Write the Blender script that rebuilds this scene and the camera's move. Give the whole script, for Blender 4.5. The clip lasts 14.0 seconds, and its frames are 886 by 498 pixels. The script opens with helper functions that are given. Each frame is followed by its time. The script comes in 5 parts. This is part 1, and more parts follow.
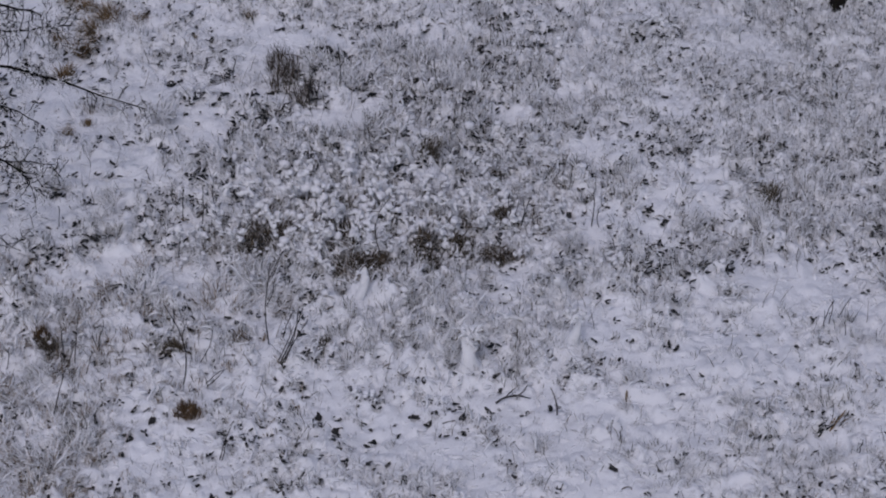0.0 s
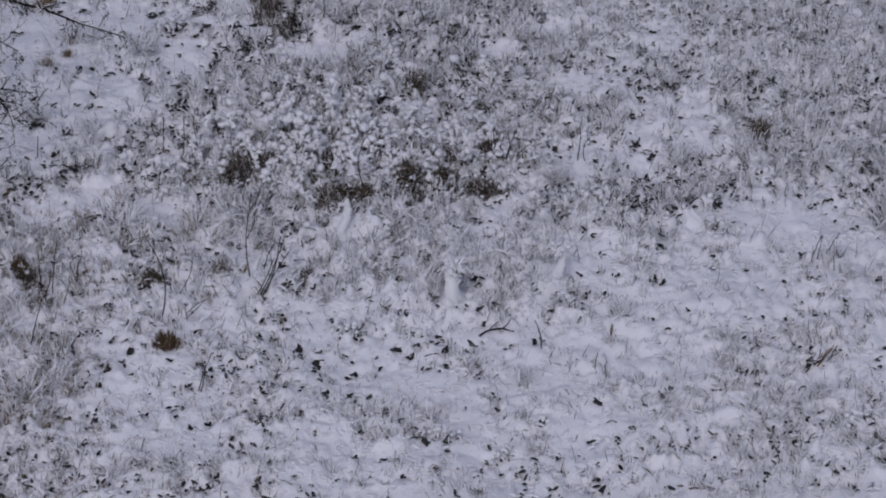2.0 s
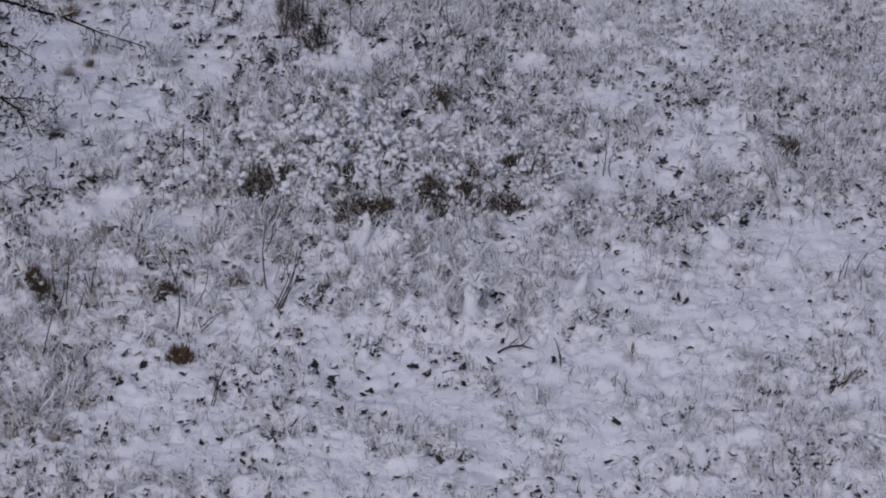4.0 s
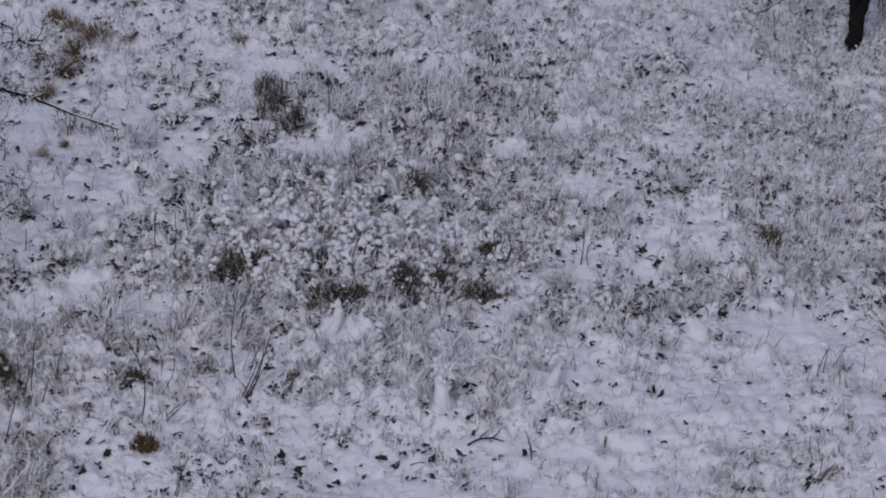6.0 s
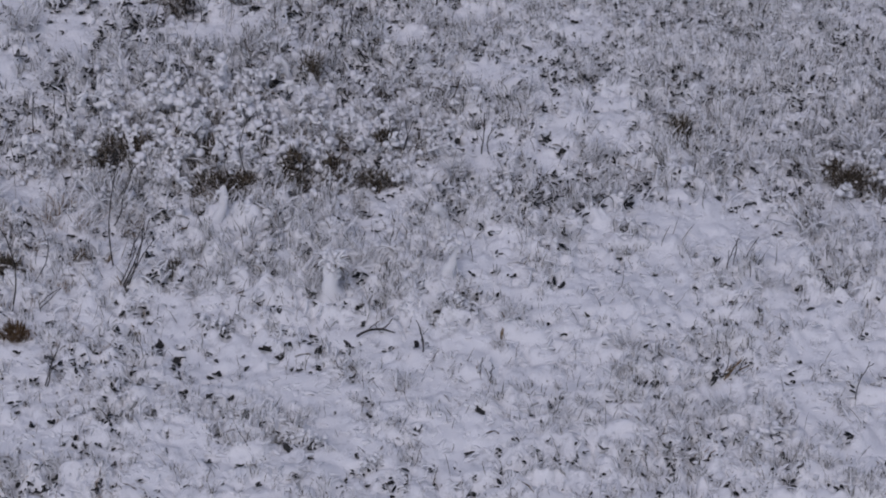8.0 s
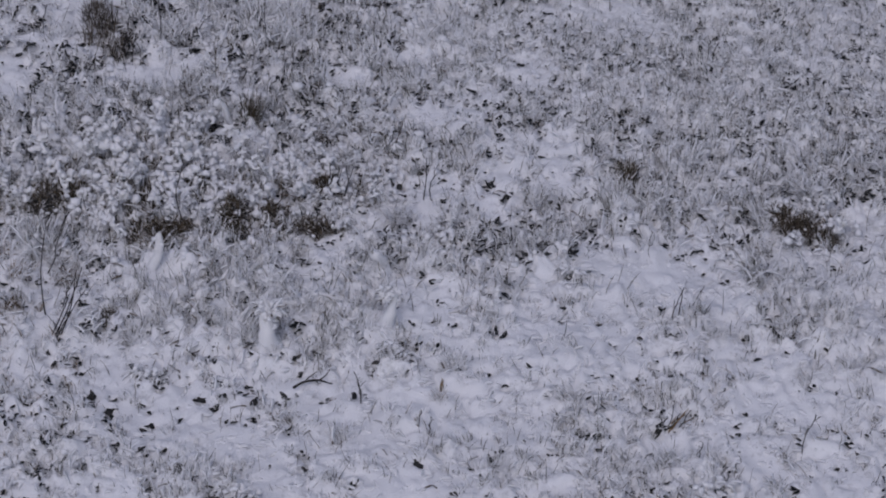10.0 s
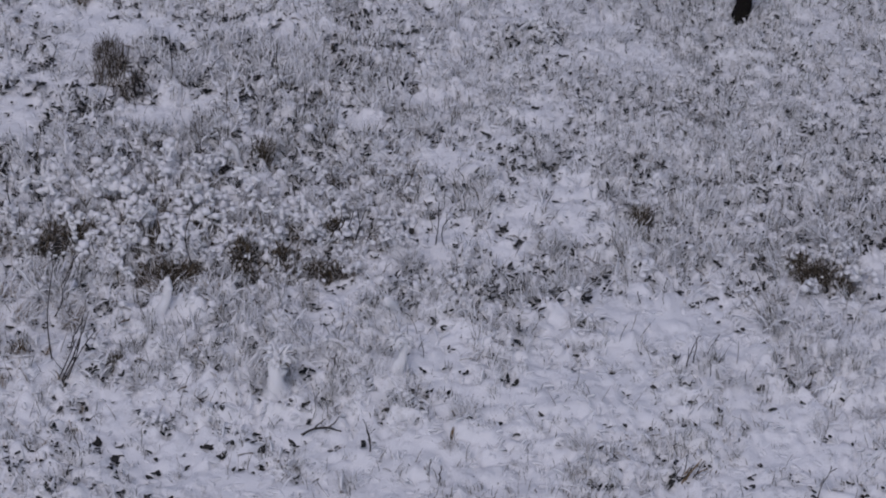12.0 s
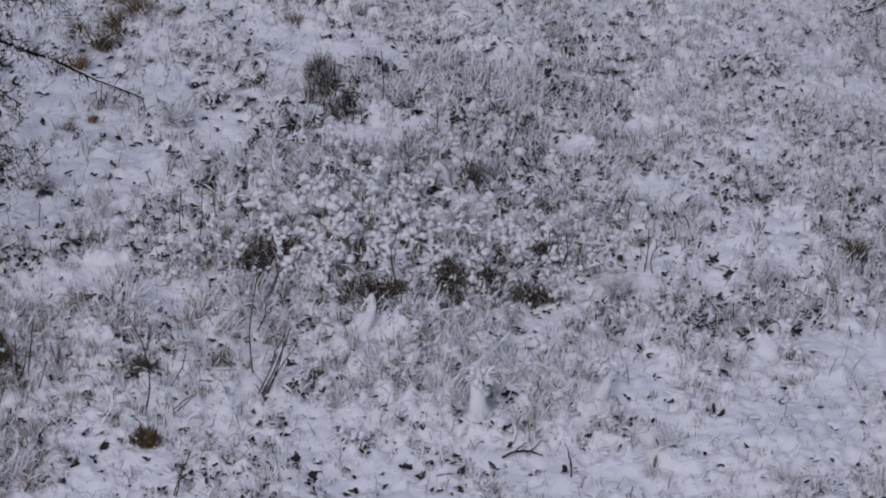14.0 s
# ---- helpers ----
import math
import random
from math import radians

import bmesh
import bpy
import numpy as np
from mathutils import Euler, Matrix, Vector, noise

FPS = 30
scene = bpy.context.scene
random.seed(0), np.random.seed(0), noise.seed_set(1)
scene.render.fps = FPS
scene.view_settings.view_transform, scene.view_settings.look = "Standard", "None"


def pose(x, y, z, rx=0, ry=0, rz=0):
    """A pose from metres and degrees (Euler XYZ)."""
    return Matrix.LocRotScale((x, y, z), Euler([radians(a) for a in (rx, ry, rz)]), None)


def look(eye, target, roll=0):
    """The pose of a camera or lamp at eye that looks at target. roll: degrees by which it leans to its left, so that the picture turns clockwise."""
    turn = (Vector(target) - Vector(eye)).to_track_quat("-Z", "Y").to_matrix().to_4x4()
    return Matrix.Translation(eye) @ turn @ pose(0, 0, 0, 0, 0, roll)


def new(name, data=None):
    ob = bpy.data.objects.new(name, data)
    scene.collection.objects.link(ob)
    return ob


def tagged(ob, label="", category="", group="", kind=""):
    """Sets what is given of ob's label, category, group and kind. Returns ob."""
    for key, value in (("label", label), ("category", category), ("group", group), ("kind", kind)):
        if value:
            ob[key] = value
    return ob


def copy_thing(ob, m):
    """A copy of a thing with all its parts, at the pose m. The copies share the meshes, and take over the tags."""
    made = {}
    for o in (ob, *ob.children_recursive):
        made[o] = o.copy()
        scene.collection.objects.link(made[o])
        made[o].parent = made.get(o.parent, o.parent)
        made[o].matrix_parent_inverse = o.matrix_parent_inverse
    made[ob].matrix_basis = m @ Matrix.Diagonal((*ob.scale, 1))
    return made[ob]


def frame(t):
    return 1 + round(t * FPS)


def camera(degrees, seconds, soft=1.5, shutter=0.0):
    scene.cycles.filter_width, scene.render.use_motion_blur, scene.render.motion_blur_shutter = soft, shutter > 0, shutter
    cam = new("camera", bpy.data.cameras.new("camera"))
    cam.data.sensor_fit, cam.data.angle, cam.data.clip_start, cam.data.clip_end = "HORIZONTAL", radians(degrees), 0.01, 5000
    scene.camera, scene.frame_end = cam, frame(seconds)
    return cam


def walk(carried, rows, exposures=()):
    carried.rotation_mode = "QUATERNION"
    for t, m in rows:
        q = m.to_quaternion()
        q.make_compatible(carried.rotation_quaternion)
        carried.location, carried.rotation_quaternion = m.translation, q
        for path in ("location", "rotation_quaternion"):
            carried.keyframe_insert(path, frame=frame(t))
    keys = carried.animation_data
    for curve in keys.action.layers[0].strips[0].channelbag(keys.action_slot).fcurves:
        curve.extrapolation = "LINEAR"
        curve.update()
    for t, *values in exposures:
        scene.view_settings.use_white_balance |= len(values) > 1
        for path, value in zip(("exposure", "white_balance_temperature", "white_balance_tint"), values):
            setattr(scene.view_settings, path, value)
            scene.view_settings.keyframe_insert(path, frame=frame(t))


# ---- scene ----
cam = camera(15, 14.0, soft=2.0)
PATH = [
    (0.0, look((-0.835, -30.589, 24.011), (0.052, -2.269, 1.803), -0.95)),
    (0.5, look((-0.844, -30.556, 23.837), (0.060, -2.260, 1.598), -0.87)),
    (1.0, look((-0.859, -30.549, 23.651), (0.128, -2.297, 1.361), -0.66)),
    (1.5, look((-0.841, -30.530, 23.452), (0.169, -2.332, 1.095), -0.49)),
    (2.0, look((-0.809, -30.479, 23.315), (0.218, -2.331, 0.897), -0.36)),
    (2.2, look((-0.774, -30.462, 23.254), (0.232, -2.318, 0.829), -0.40)),
    (4.3, look((-0.113, -30.047, 22.810), (0.101, -1.642, 0.695), -0.73)),
    (4.5, look((-0.042, -30.002, 22.788), (0.217, -1.558, 0.723), -0.70)),
    (5.0, look((0.120, -29.847, 22.761), (0.496, -1.323, 0.802), -0.62)),
    (5.5, look((0.282, -29.683, 22.735), (0.591, -1.036, 0.936), -0.55)),
    (6.0, look((0.426, -29.502, 22.665), (0.339, -0.717, 1.045), -0.54)),
    (6.5, look((0.628, -29.293, 22.502), (0.485, -0.410, 1.014), -0.46)),
    (7.0, look((0.829, -29.106, 22.305), (0.828, -0.159, 0.902), -0.35)),
    (7.5, look((0.970, -28.846, 21.589), (1.153, -0.015, 0.031), 0.04)),
    (8.0, look((1.007, -28.595, 20.796), (1.469, 0.038, -1.021), 0.58)),
    (8.5, look((1.121, -28.445, 20.607), (1.746, 0.208, -1.179), 0.86)),
    (9.0, look((1.248, -28.319, 20.589), (1.936, 0.386, -1.126), 0.84)),
    (9.2, look((1.282, -28.256, 20.578), (1.999, 0.537, -1.020), 0.87)),
    (11.3, look((1.518, -27.514, 20.425), (2.129, 1.320, -1.120), 0.99)),
    (11.5, look((1.511, -27.502, 20.413), (2.123, 1.310, -1.162), 1.00)),
    (12.0, look((1.497, -27.499, 20.411), (1.962, 1.511, -0.901), 1.01)),
    (12.5, look((1.453, -27.485, 20.389), (1.591, 1.979, -0.295), 0.89)),
    (13.0, look((1.428, -27.389, 20.313), (1.275, 2.271, -0.089), 0.82)),
    (13.5, look((1.462, -27.444, 20.103), (-0.089, 2.072, -0.450), 0.40)),
    (14.0, look((1.468, -27.361, 19.815), (-0.268, 1.984, -0.965), 0.39)),
]
EXPOSURE = ((0.0, 0.63), (2.0, 0.60), (4.3, 0.59), (5.5, 0.55), (6.5, 0.60), (7.5, 0.64), (8.5, 0.55), (9.2, 0.55), (12.0, 0.59), (13.0, 0.65), (13.5, 0.72), (14.0, 0.65))
walk(cam, PATH, [(t, stops, 7950, 27) for t, stops in EXPOSURE])

# ---- light: a low overcast winter afternoon ----
world = bpy.data.worlds.new("overcast_sky")
scene.world = world
world.use_nodes = True
wn = world.node_tree
sky = wn.nodes.new("ShaderNodeTexSky")
sky.sky_type = "NISHITA"
sky.sun_disc = False
sky.sun_elevation = radians(71)
sky.sun_rotation = radians(207)
sky.dust_density = 0.5
sky.ozone_density = 2.5
wn.links.new(sky.outputs[0], wn.nodes["Background"].inputs[0])
wn.nodes["Background"].inputs[1].default_value = 0.06
sun = new("sun", bpy.data.lights.new("sun", "SUN"))
sun.data.energy = 0.85
sun.data.angle = radians(40)
sun.data.color = (0.70, 0.84, 1.0)
sun.matrix_world = look((-5, -16, 20), (0, 0, 0))


# ---- materials ----
def material(name):
    m = bpy.data.materials.new(name)
    m.use_nodes = True
    t = m.node_tree
    return m, t, t.nodes["Principled BSDF"]


def node(t, kind, **values):
    n = t.nodes.new(kind)
    for k, v in values.items():
        n.inputs[k].default_value = v
    return n


def ramp(t, source, stops):
    r = t.nodes.new("ShaderNodeValToRGB")
    while len(r.color_ramp.elements) < len(stops):
        r.color_ramp.elements.new(0.5)
    for e, (p, c) in zip(r.color_ramp.elements, stops):
        e.position, e.color = p, (*c, 1)
    t.links.new(source, r.inputs[0])
    return r.outputs[0]


def mixed(t, fac, a, b):
    x = t.nodes.new("ShaderNodeMix")
    x.data_type = "RGBA"
    if isinstance(fac, (int, float)):
        x.inputs[0].default_value = fac
    else:
        t.links.new(fac, x.inputs[0])
    for s, v in ((6, a), (7, b)):
        if isinstance(v, tuple):
            x.inputs[s].default_value = (*v, 1)
        else:
            t.links.new(v, x.inputs[s])
    return x.outputs[2]


def noise_out(t, scale, detail=4.0, rough=0.6):
    n = node(t, "ShaderNodeTexNoise", Scale=scale, Detail=detail, Roughness=rough)
    g = t.nodes.get("where") or t.nodes.new("ShaderNodeNewGeometry")
    g.name = "where"
    t.links.new(g.outputs["Position"], n.inputs["Vector"])
    return n.outputs["Fac"]


def bumped(t, bsdf, source, strength, distance):
    b = node(t, "ShaderNodeBump", Strength=strength, Distance=distance)
    t.links.new(source, b.inputs["Height"])
    t.links.new(b.outputs[0], bsdf.inputs["Normal"])


def plus(t, op, a, b, c=None):
    n = t.nodes.new("ShaderNodeMath")
    n.operation = op
    for i, v in enumerate((a, b, c)):
        if v is None:
            continue
        if isinstance(v, (int, float)):
            n.inputs[i].default_value = v
        else:
            t.links.new(v, n.inputs[i])
    return n.outputs[0]


SNOW = (0.825, 0.83, 0.842)


def snow_material(name, litter):
    """Settled snow; litter: how much dead grass and earth shows through it."""
    m, t, b = material(name)
    tone = ramp(t, noise_out(t, 1.3, 5), [(0.3, (0.80, 0.805, 0.818)), (0.7, (0.875, 0.878, 0.885))])
    if litter:
        fine = noise_out(t, 17, 5, 0.62)
        wide = noise_out(t, 1.1, 3, 0.5)
        some = plus(t, "MULTIPLY_ADD", wide, 0.30, plus(t, "ADD", fine, -0.15))
        shown = ramp(t, some, [(litter, (0, 0, 0)), (litter + 0.055, (1, 1, 1))])
        earth = ramp(t, noise_out(t, 60, 3), [(0.35, (0.035, 0.028, 0.022)), (0.7, (0.16, 0.135, 0.10))])
        thin = plus(t, "MULTIPLY_ADD", noise_out(t, 2.3, 3, 0.5), 0.55, plus(t, "MULTIPLY", noise_out(t, 15, 4, 0.6), 0.75))
        where = t.nodes.new("ShaderNodeSeparateXYZ")
        t.links.new(t.nodes.new("ShaderNodeNewGeometry").outputs["Position"], where.inputs[0])
        turf = plus(t, "MULTIPLY_ADD", where.outputs["X"], 0.035, plus(t, "MULTIPLY_ADD", where.outputs["Y"], 0.03, -0.12))
        thin = plus(t, "ADD", thin, plus(t, "MAXIMUM", plus(t, "MINIMUM", turf, 0.12), 0.0))
        blades = ramp(t, noise_out(t, 45, 4), [(0.35, (0.36, 0.36, 0.355)), (0.65, (0.66, 0.665, 0.675))])
        tone = mixed(t, ramp(t, thin, [(0.70, (0, 0, 0)), (0.91, (0.8, 0.8, 0.8))]), tone, blades)
        tone = mixed(t, shown, tone, earth)
    t.links.new(tone, b.inputs["Base Color"])
    b.inputs["Roughness"].default_value = 0.75
    b.inputs["Specular IOR Level"].default_value = 0.25
    bumped(t, b, noise_out(t, 42, 6, 0.7), 0.55, 0.03)
    return m


def frosted_material(name, cover, dark, pale, spread=0.5):
    """Dead plants under hoar frost: the frost lies on the sides that look up, more on some pieces than on others."""
    m, t, b = material(name)
    g = t.nodes.new("ShaderNodeNewGeometry")
    parted = t.nodes.new("ShaderNodeSeparateXYZ")
    t.links.new(g.outputs["True Normal"], parted.inputs[0])
    up = plus(t, "ABSOLUTE", parted.outputs["Z"], 0)
    amount = plus(t, "MULTIPLY_ADD", g.outputs["Random Per Island"], spread, plus(t, "MULTIPLY_ADD", up, 0.45, cover - 0.5 * spread))
    amount = plus(t, "MULTIPLY_ADD", noise_out(t, 26, 4), 0.75, amount)
    amount = plus(t, "MULTIPLY_ADD", noise_out(t, 0.9, 2), 0.5, amount)
    frost = ramp(t, amount, [(0.52, (0, 0, 0)), (0.78, (1, 1, 1))])
    straw = mixed(t, g.outputs["Random Per Island"], dark, pale)
    t.links.new(mixed(t, frost, straw, SNOW), b.inputs["Base Color"])
    b.inputs["Roughness"].default_value = 0.8
    b.inputs["Specular IOR Level"].default_value = 0.2
    return m


def bark_material(name, dark, pale, moss=None):
    m, t, b = material(name)
    c = ramp(t, noise_out(t, 35, 6, 0.7), [(0.35, dark), (0.75, pale)])
    if moss:
        c = mixed(t, ramp(t, noise_out(t, 6, 4), [(0.5, (0, 0, 0)), (0.65, (1, 1, 1))]), c, moss)
    t.links.new(c, b.inputs["Base Color"])
    b.inputs["Roughness"].default_value = 0.95
    b.inputs["Specular IOR Level"].default_value = 0.12
    bumped(t, b, noise_out(t, 55, 5), 0.8, 0.02)
    return m


M_GROUND = snow_material("settled_snow_over_litter", 0.69)
M_SNOW = snow_material("snow", 0)
M_HOAR = frosted_material("hoar_frosted_grass", 0.06, (0.075, 0.07, 0.058), (0.36, 0.335, 0.28), 0.95)
M_COAT = frosted_material("snow_coated_grass", 0.17, (0.14, 0.098, 0.068), (0.36, 0.32, 0.26), 0.5)
M_SHORT = frosted_material("short_grey_grass", -0.06, (0.085, 0.094, 0.086), (0.27, 0.28, 0.25), 0.7)
M_BROWN = frosted_material("brown_grass", -0.78, (0.066, 0.043, 0.024), (0.30, 0.198, 0.108), 0.4)
M_RUST = frosted_material("rust_brown_grass", -0.48, (0.06, 0.037, 0.021), (0.21, 0.128, 0.07), 0.4)
M_STRAW = frosted_material("straw_coloured_grass", -0.27, (0.16, 0.112, 0.078), (0.44, 0.335, 0.24), 0.6)
M_MOSS = frosted_material("mossy_turf", -0.30, (0.048, 0.038, 0.026), (0.16, 0.122, 0.078), 0.35)
M_WEED = frosted_material("dead_weed", -0.54, (0.04, 0.031, 0.025), (0.15, 0.118, 0.086), 0.5)
M_CANE = frosted_material("bramble_cane", -0.24, (0.07, 0.052, 0.038), (0.24, 0.185, 0.13), 0.5)
M_LEAF = frosted_material("withered_leaf", -0.68, (0.045, 0.034, 0.024), (0.19, 0.148, 0.098), 0.5)
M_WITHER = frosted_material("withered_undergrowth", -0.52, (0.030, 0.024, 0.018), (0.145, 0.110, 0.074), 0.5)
# Wet litter, kept near-black because it also supplies shade in gaps and hollows.
M_LITTER_SHADE = frosted_material("wet_litter_and_gap_shade", -0.78, (0.013, 0.0135, 0.015), (0.052, 0.05, 0.048), 0.45)
M_TWIG = bark_material("dark_twig", (0.022, 0.019, 0.018), (0.085, 0.074, 0.07))
M_BARK = bark_material("tree_bark", (0.006, 0.005, 0.005), (0.024, 0.02, 0.018), (0.022, 0.023, 0.012))


# ---- arithmetic of fields and meshes ----
def lattice(seed, size=256):
    return np.random.RandomState(seed).rand(size, size)


def smooth_noise(x, y, scale, seed):
    """Value noise from 0 to 1 for arrays of places; scale: the cell's size in metres."""
    grid = lattice(seed)
    u, v = x / scale + 1000.0, y / scale + 1000.0
    i, j = np.floor(u).astype(int), np.floor(v).astype(int)
    a, b = u - i, v - j
    a, b = a * a * (3 - 2 * a), b * b * (3 - 2 * b)
    i, j, k, l = i % 256, j % 256, (i + 1) % 256, (j + 1) % 256
    return (grid[i, j] * (1 - a) + grid[k, j] * a) * (1 - b) + (grid[i, l] * (1 - a) + grid[k, l] * a) * b


# Patches of open snow: x, y, half width, half depth.
OPEN_SNOW_SOUTH = (
    (-1.15, -4.49, 0.49, 0.5), (0.54, -4.41, 0.37, 0.32), (-2.54, -4.25, 0.61, 0.28), (1.8, -4.12, 0.61, 0.26), (-2.31, -3.92, 0.34, 0.25), (-3.15, -3.59, 0.4, 0.25),
    (2.48, -3.49, 0.37, 0.3), (1.13, -3.45, 0.55, 0.42), (-0.51, -3.27, 0.61, 0.28), (-0.14, -3.24, 0.37, 0.34), (4.75, -3.2, 0.27, 0.4), (5.4, -3.14, 0.37, 0.5),
    (2.69, -3.13, 0.49, 0.3), (-0.55, -2.99, 0.46, 0.25), (1.01, -2.84, 0.67, 0.34), (0.48, -2.64, 0.37, 0.2), (-1.33, -2.47, 0.37, 0.34), (-2.13, -2.43, 0.23, 0.22),
)
OPEN_SNOW_MIDDLE = (
    (-1.06, -2.32, 0.4, 0.36), (2.68, -2.31, 0.58, 0.5), (3.58, -2.19, 0.52, 0.64), (4.85, -1.97, 0.21, 0.64), (2.92, -1.66, 0.37, 0.25), (4.72, -1.42, 0.24, 0.26),
    (-3.61, -1.29, 0.21, 0.2), (1.82, -1.28, 0.3, 0.28), (4.76, -0.46, 0.37, 0.45), (-4.19, -0.3, 0.3, 0.35), (5.29, -0.15, 0.3, 0.16), (2.07, 0.34, 0.24, 0.22),
    (3.29, 0.64, 0.27, 0.32), (-4.29, 1.77, 0.37, 0.4), (2.56, 1.95, 0.21, 0.45), (-2.51, 2.36, 0.3, 0.16), (-2.81, 2.42, 0.3, 0.22), (3.12, 2.57, 0.34, 0.32),
)
OPEN_SNOW_NORTH = (
    (-1.14, 2.59, 0.23, 0.22), (3.06, 2.77, 0.24, 0.28), (-4.59, 2.84, 0.34, 0.45), (-2.67, 2.87, 0.43, 0.25), (2.42, 2.87, 0.15, 0.16), (1.71, 2.9, 0.16, 0.16),
    (-2.88, 3.08, 0.34, 0.32), (-3.23, 3.29, 0.73, 0.28), (4.42, 3.58, 0.3, 0.2), (4.11, 3.9, 0.43, 0.32), (3.75, 3.91, 0.37, 0.2), (3.67, 4.4, 0.49, 0.32),
    (6.13, 4.43, 0.37, 0.3), (1.3, 5.43, 0.27, 0.28), (-1.25, 5.58, 0.3, 0.25), (3.63, 5.7, 0.37, 0.32), (0.95, 5.89, 0.27, 0.3), (2.33, 6.17, 0.49, 0.2),
)
OPEN_SNOW = (*OPEN_SNOW_SOUTH, *OPEN_SNOW_MIDDLE, *OPEN_SNOW_NORTH)
# Stands of tall rank grass: x, y, half width, half depth.
RANK_SOUTH = (
    (5.33, -4.88, 0.37, 0.3), (3.51, -4.49, 0.37, 0.3), (-0.47, -4.25, 0.37, 0.4), (-0.17, -4.19, 0.37, 0.4), (4.44, -4.16, 0.67, 0.59), (5.26, -3.99, 0.37, 0.5),
    (-0.93, -3.88, 0.37, 0.25), (-1.77, -3.84, 0.37, 0.3), (-4.27, -3.8, 0.22, 0.35), (3.51, -3.57, 0.37, 0.4), (4.2, -3.24, 0.3, 0.35), (-4.5, -2.87, 0.25, 0.45),
    (-3.78, -2.82, 0.37, 0.35), (-4.06, -2.6, 0.22, 0.35), (1.57, -2.44, 0.3, 0.3), (0.9, -2.17, 0.43, 0.4), (0.42, -2.06, 0.37, 0.4), (5.66, -1.7, 0.37, 0.4),
    (-4.15, -1.67, 0.24, 0.59), (1.03, -1.54, 0.43, 0.4), (-0.18, -1.33, 0.67, 0.45), (-2.16, -0.57, 0.61, 0.4),
)
RANK_NORTH = (
    (2.78, -0.53, 0.4, 0.54), (2.04, -0.45, 0.3, 0.4), (-3.03, 0.41, 0.37, 0.5), (3.94, 0.95, 0.37, 0.45), (2.55, 1.08, 0.37, 0.5), (1.47, 1.2, 0.67, 0.69),
    (4.38, 1.73, 0.85, 0.79), (4.86, 1.81, 0.58, 0.79), (-1.51, 1.9, 0.92, 0.59), (0.18, 2.66, 0.67, 0.59), (4.41, 2.72, 0.49, 0.59), (4.93, 2.81, 0.67, 0.5),
    (3.63, 2.85, 0.43, 0.4), (1.19, 3.58, 0.67, 0.79), (-0.23, 3.96, 0.49, 0.5), (2.62, 4.12, 0.37, 0.5), (-2.96, 4.37, 0.49, 0.5), (-0.79, 5.08, 0.73, 0.4),
    (-0.26, 5.24, 0.73, 0.59), (0.62, 6.0, 0.37, 0.4), (-1.61, 6.08, 0.73, 0.4),
)
RANK = (*RANK_SOUTH, *RANK_NORTH)


def patch(x, y, spots):
    most = np.zeros_like(x)
    for a, b, w, d in spots:
        most = np.maximum(most, np.exp(-(((x - a) / w) ** 2 + ((y - b) / d) ** 2) ** 1.5))
    return most


def cover(x, y):
    """How thickly grass grows: 0 on open snow, 1 in rank stands."""
    n = 0.45 * smooth_noise(x, y, 0.9, 11) + 0.35 * smooth_noise(x, y, 0.33, 12) + 0.20 * smooth_noise(x, y, 0.15, 18)
    c = np.clip((n - 0.31) / 0.26, 0, 1)
    south = np.clip((-0.6 - y) / 1.6, 0, 1)
    c = c * (1 - 0.35 * south) * (1 - 0.45 * np.clip((-1.9 - x) / 0.8, 0, 1) * np.clip((y - 0.3) / 0.8, 0, 1))
    c = c + 0.28 * np.clip((x - 1.8) / 1.2, 0, 1) * np.clip((y + 0.6) / 1.0, 0, 1)
    return np.clip(c * (1 - (0.75 + 0.2 * np.clip(y - 1.5, 0, 1)) * patch(x, y, OPEN_SNOW)) + 0.85 * patch(x, y, RANK) * np.clip(n * 2.2 - 0.35, 0, 1), 0, 1)


def growth(x, y):
    """How tall the grass stands: short towards the north-east and on the open south."""
    short = np.clip((x - 1.6) / 1.2, 0, 1) * np.clip((y - 1.0) / 1.2, 0, 1)
    far = np.clip((y - 3.6) / 1.2, 0, 1)
    south = np.clip((-1.6 - y) / 1.0, 0, 1)
    return 1 - 0.5 * np.maximum(np.maximum(short, 0.8 * far), 0.5 * south)


# Hollows and hoof prints where dark dead leaves lie bare: x, y.
BARE_SOUTH_WEST = (
    (-2.21, -2.84), (-2.19, -3.02), (-1.97, -2.98), (-1.89, -2.91), (-1.99, -3.13), (-1.85, -3.10), (-1.72, -2.98), (-1.50, -2.31), (-1.48, -2.45), (-1.36, -2.84),
    (-1.85, -3.47), (-1.54, -3.58), (-2.08, -3.08), (-1.83, -2.17), (-1.63, -1.66), (-1.51, -1.33), (-2.17, -4.38), (-1.81, -4.13), (-4.45, -1.54), (-3.97, -0.94),
    (-3.81, -1.85), (-4.27, -2.04), (-4.07, -3.06), (-4.01, -2.90), (-3.79, -3.18), (-3.76, -3.42), (-3.48, -3.38), (-3.39, -3.12), (-3.16, -2.84), (-3.23, -2.67),
    (-3.35, -2.66), (-3.15, -3.23), (-2.84, -3.41), (-2.69, -3.42), (-2.65, -3.91), (-3.52, -3.94), (-2.34, -1.08), (-3.28, -1.70), (-3.21, -2.00), (-3.08, -2.08),
    (-3.39, -2.28), (-2.43, -2.09), (-3.57, -2.46), (-4.57, -0.57), (-3.64, -0.39),
)
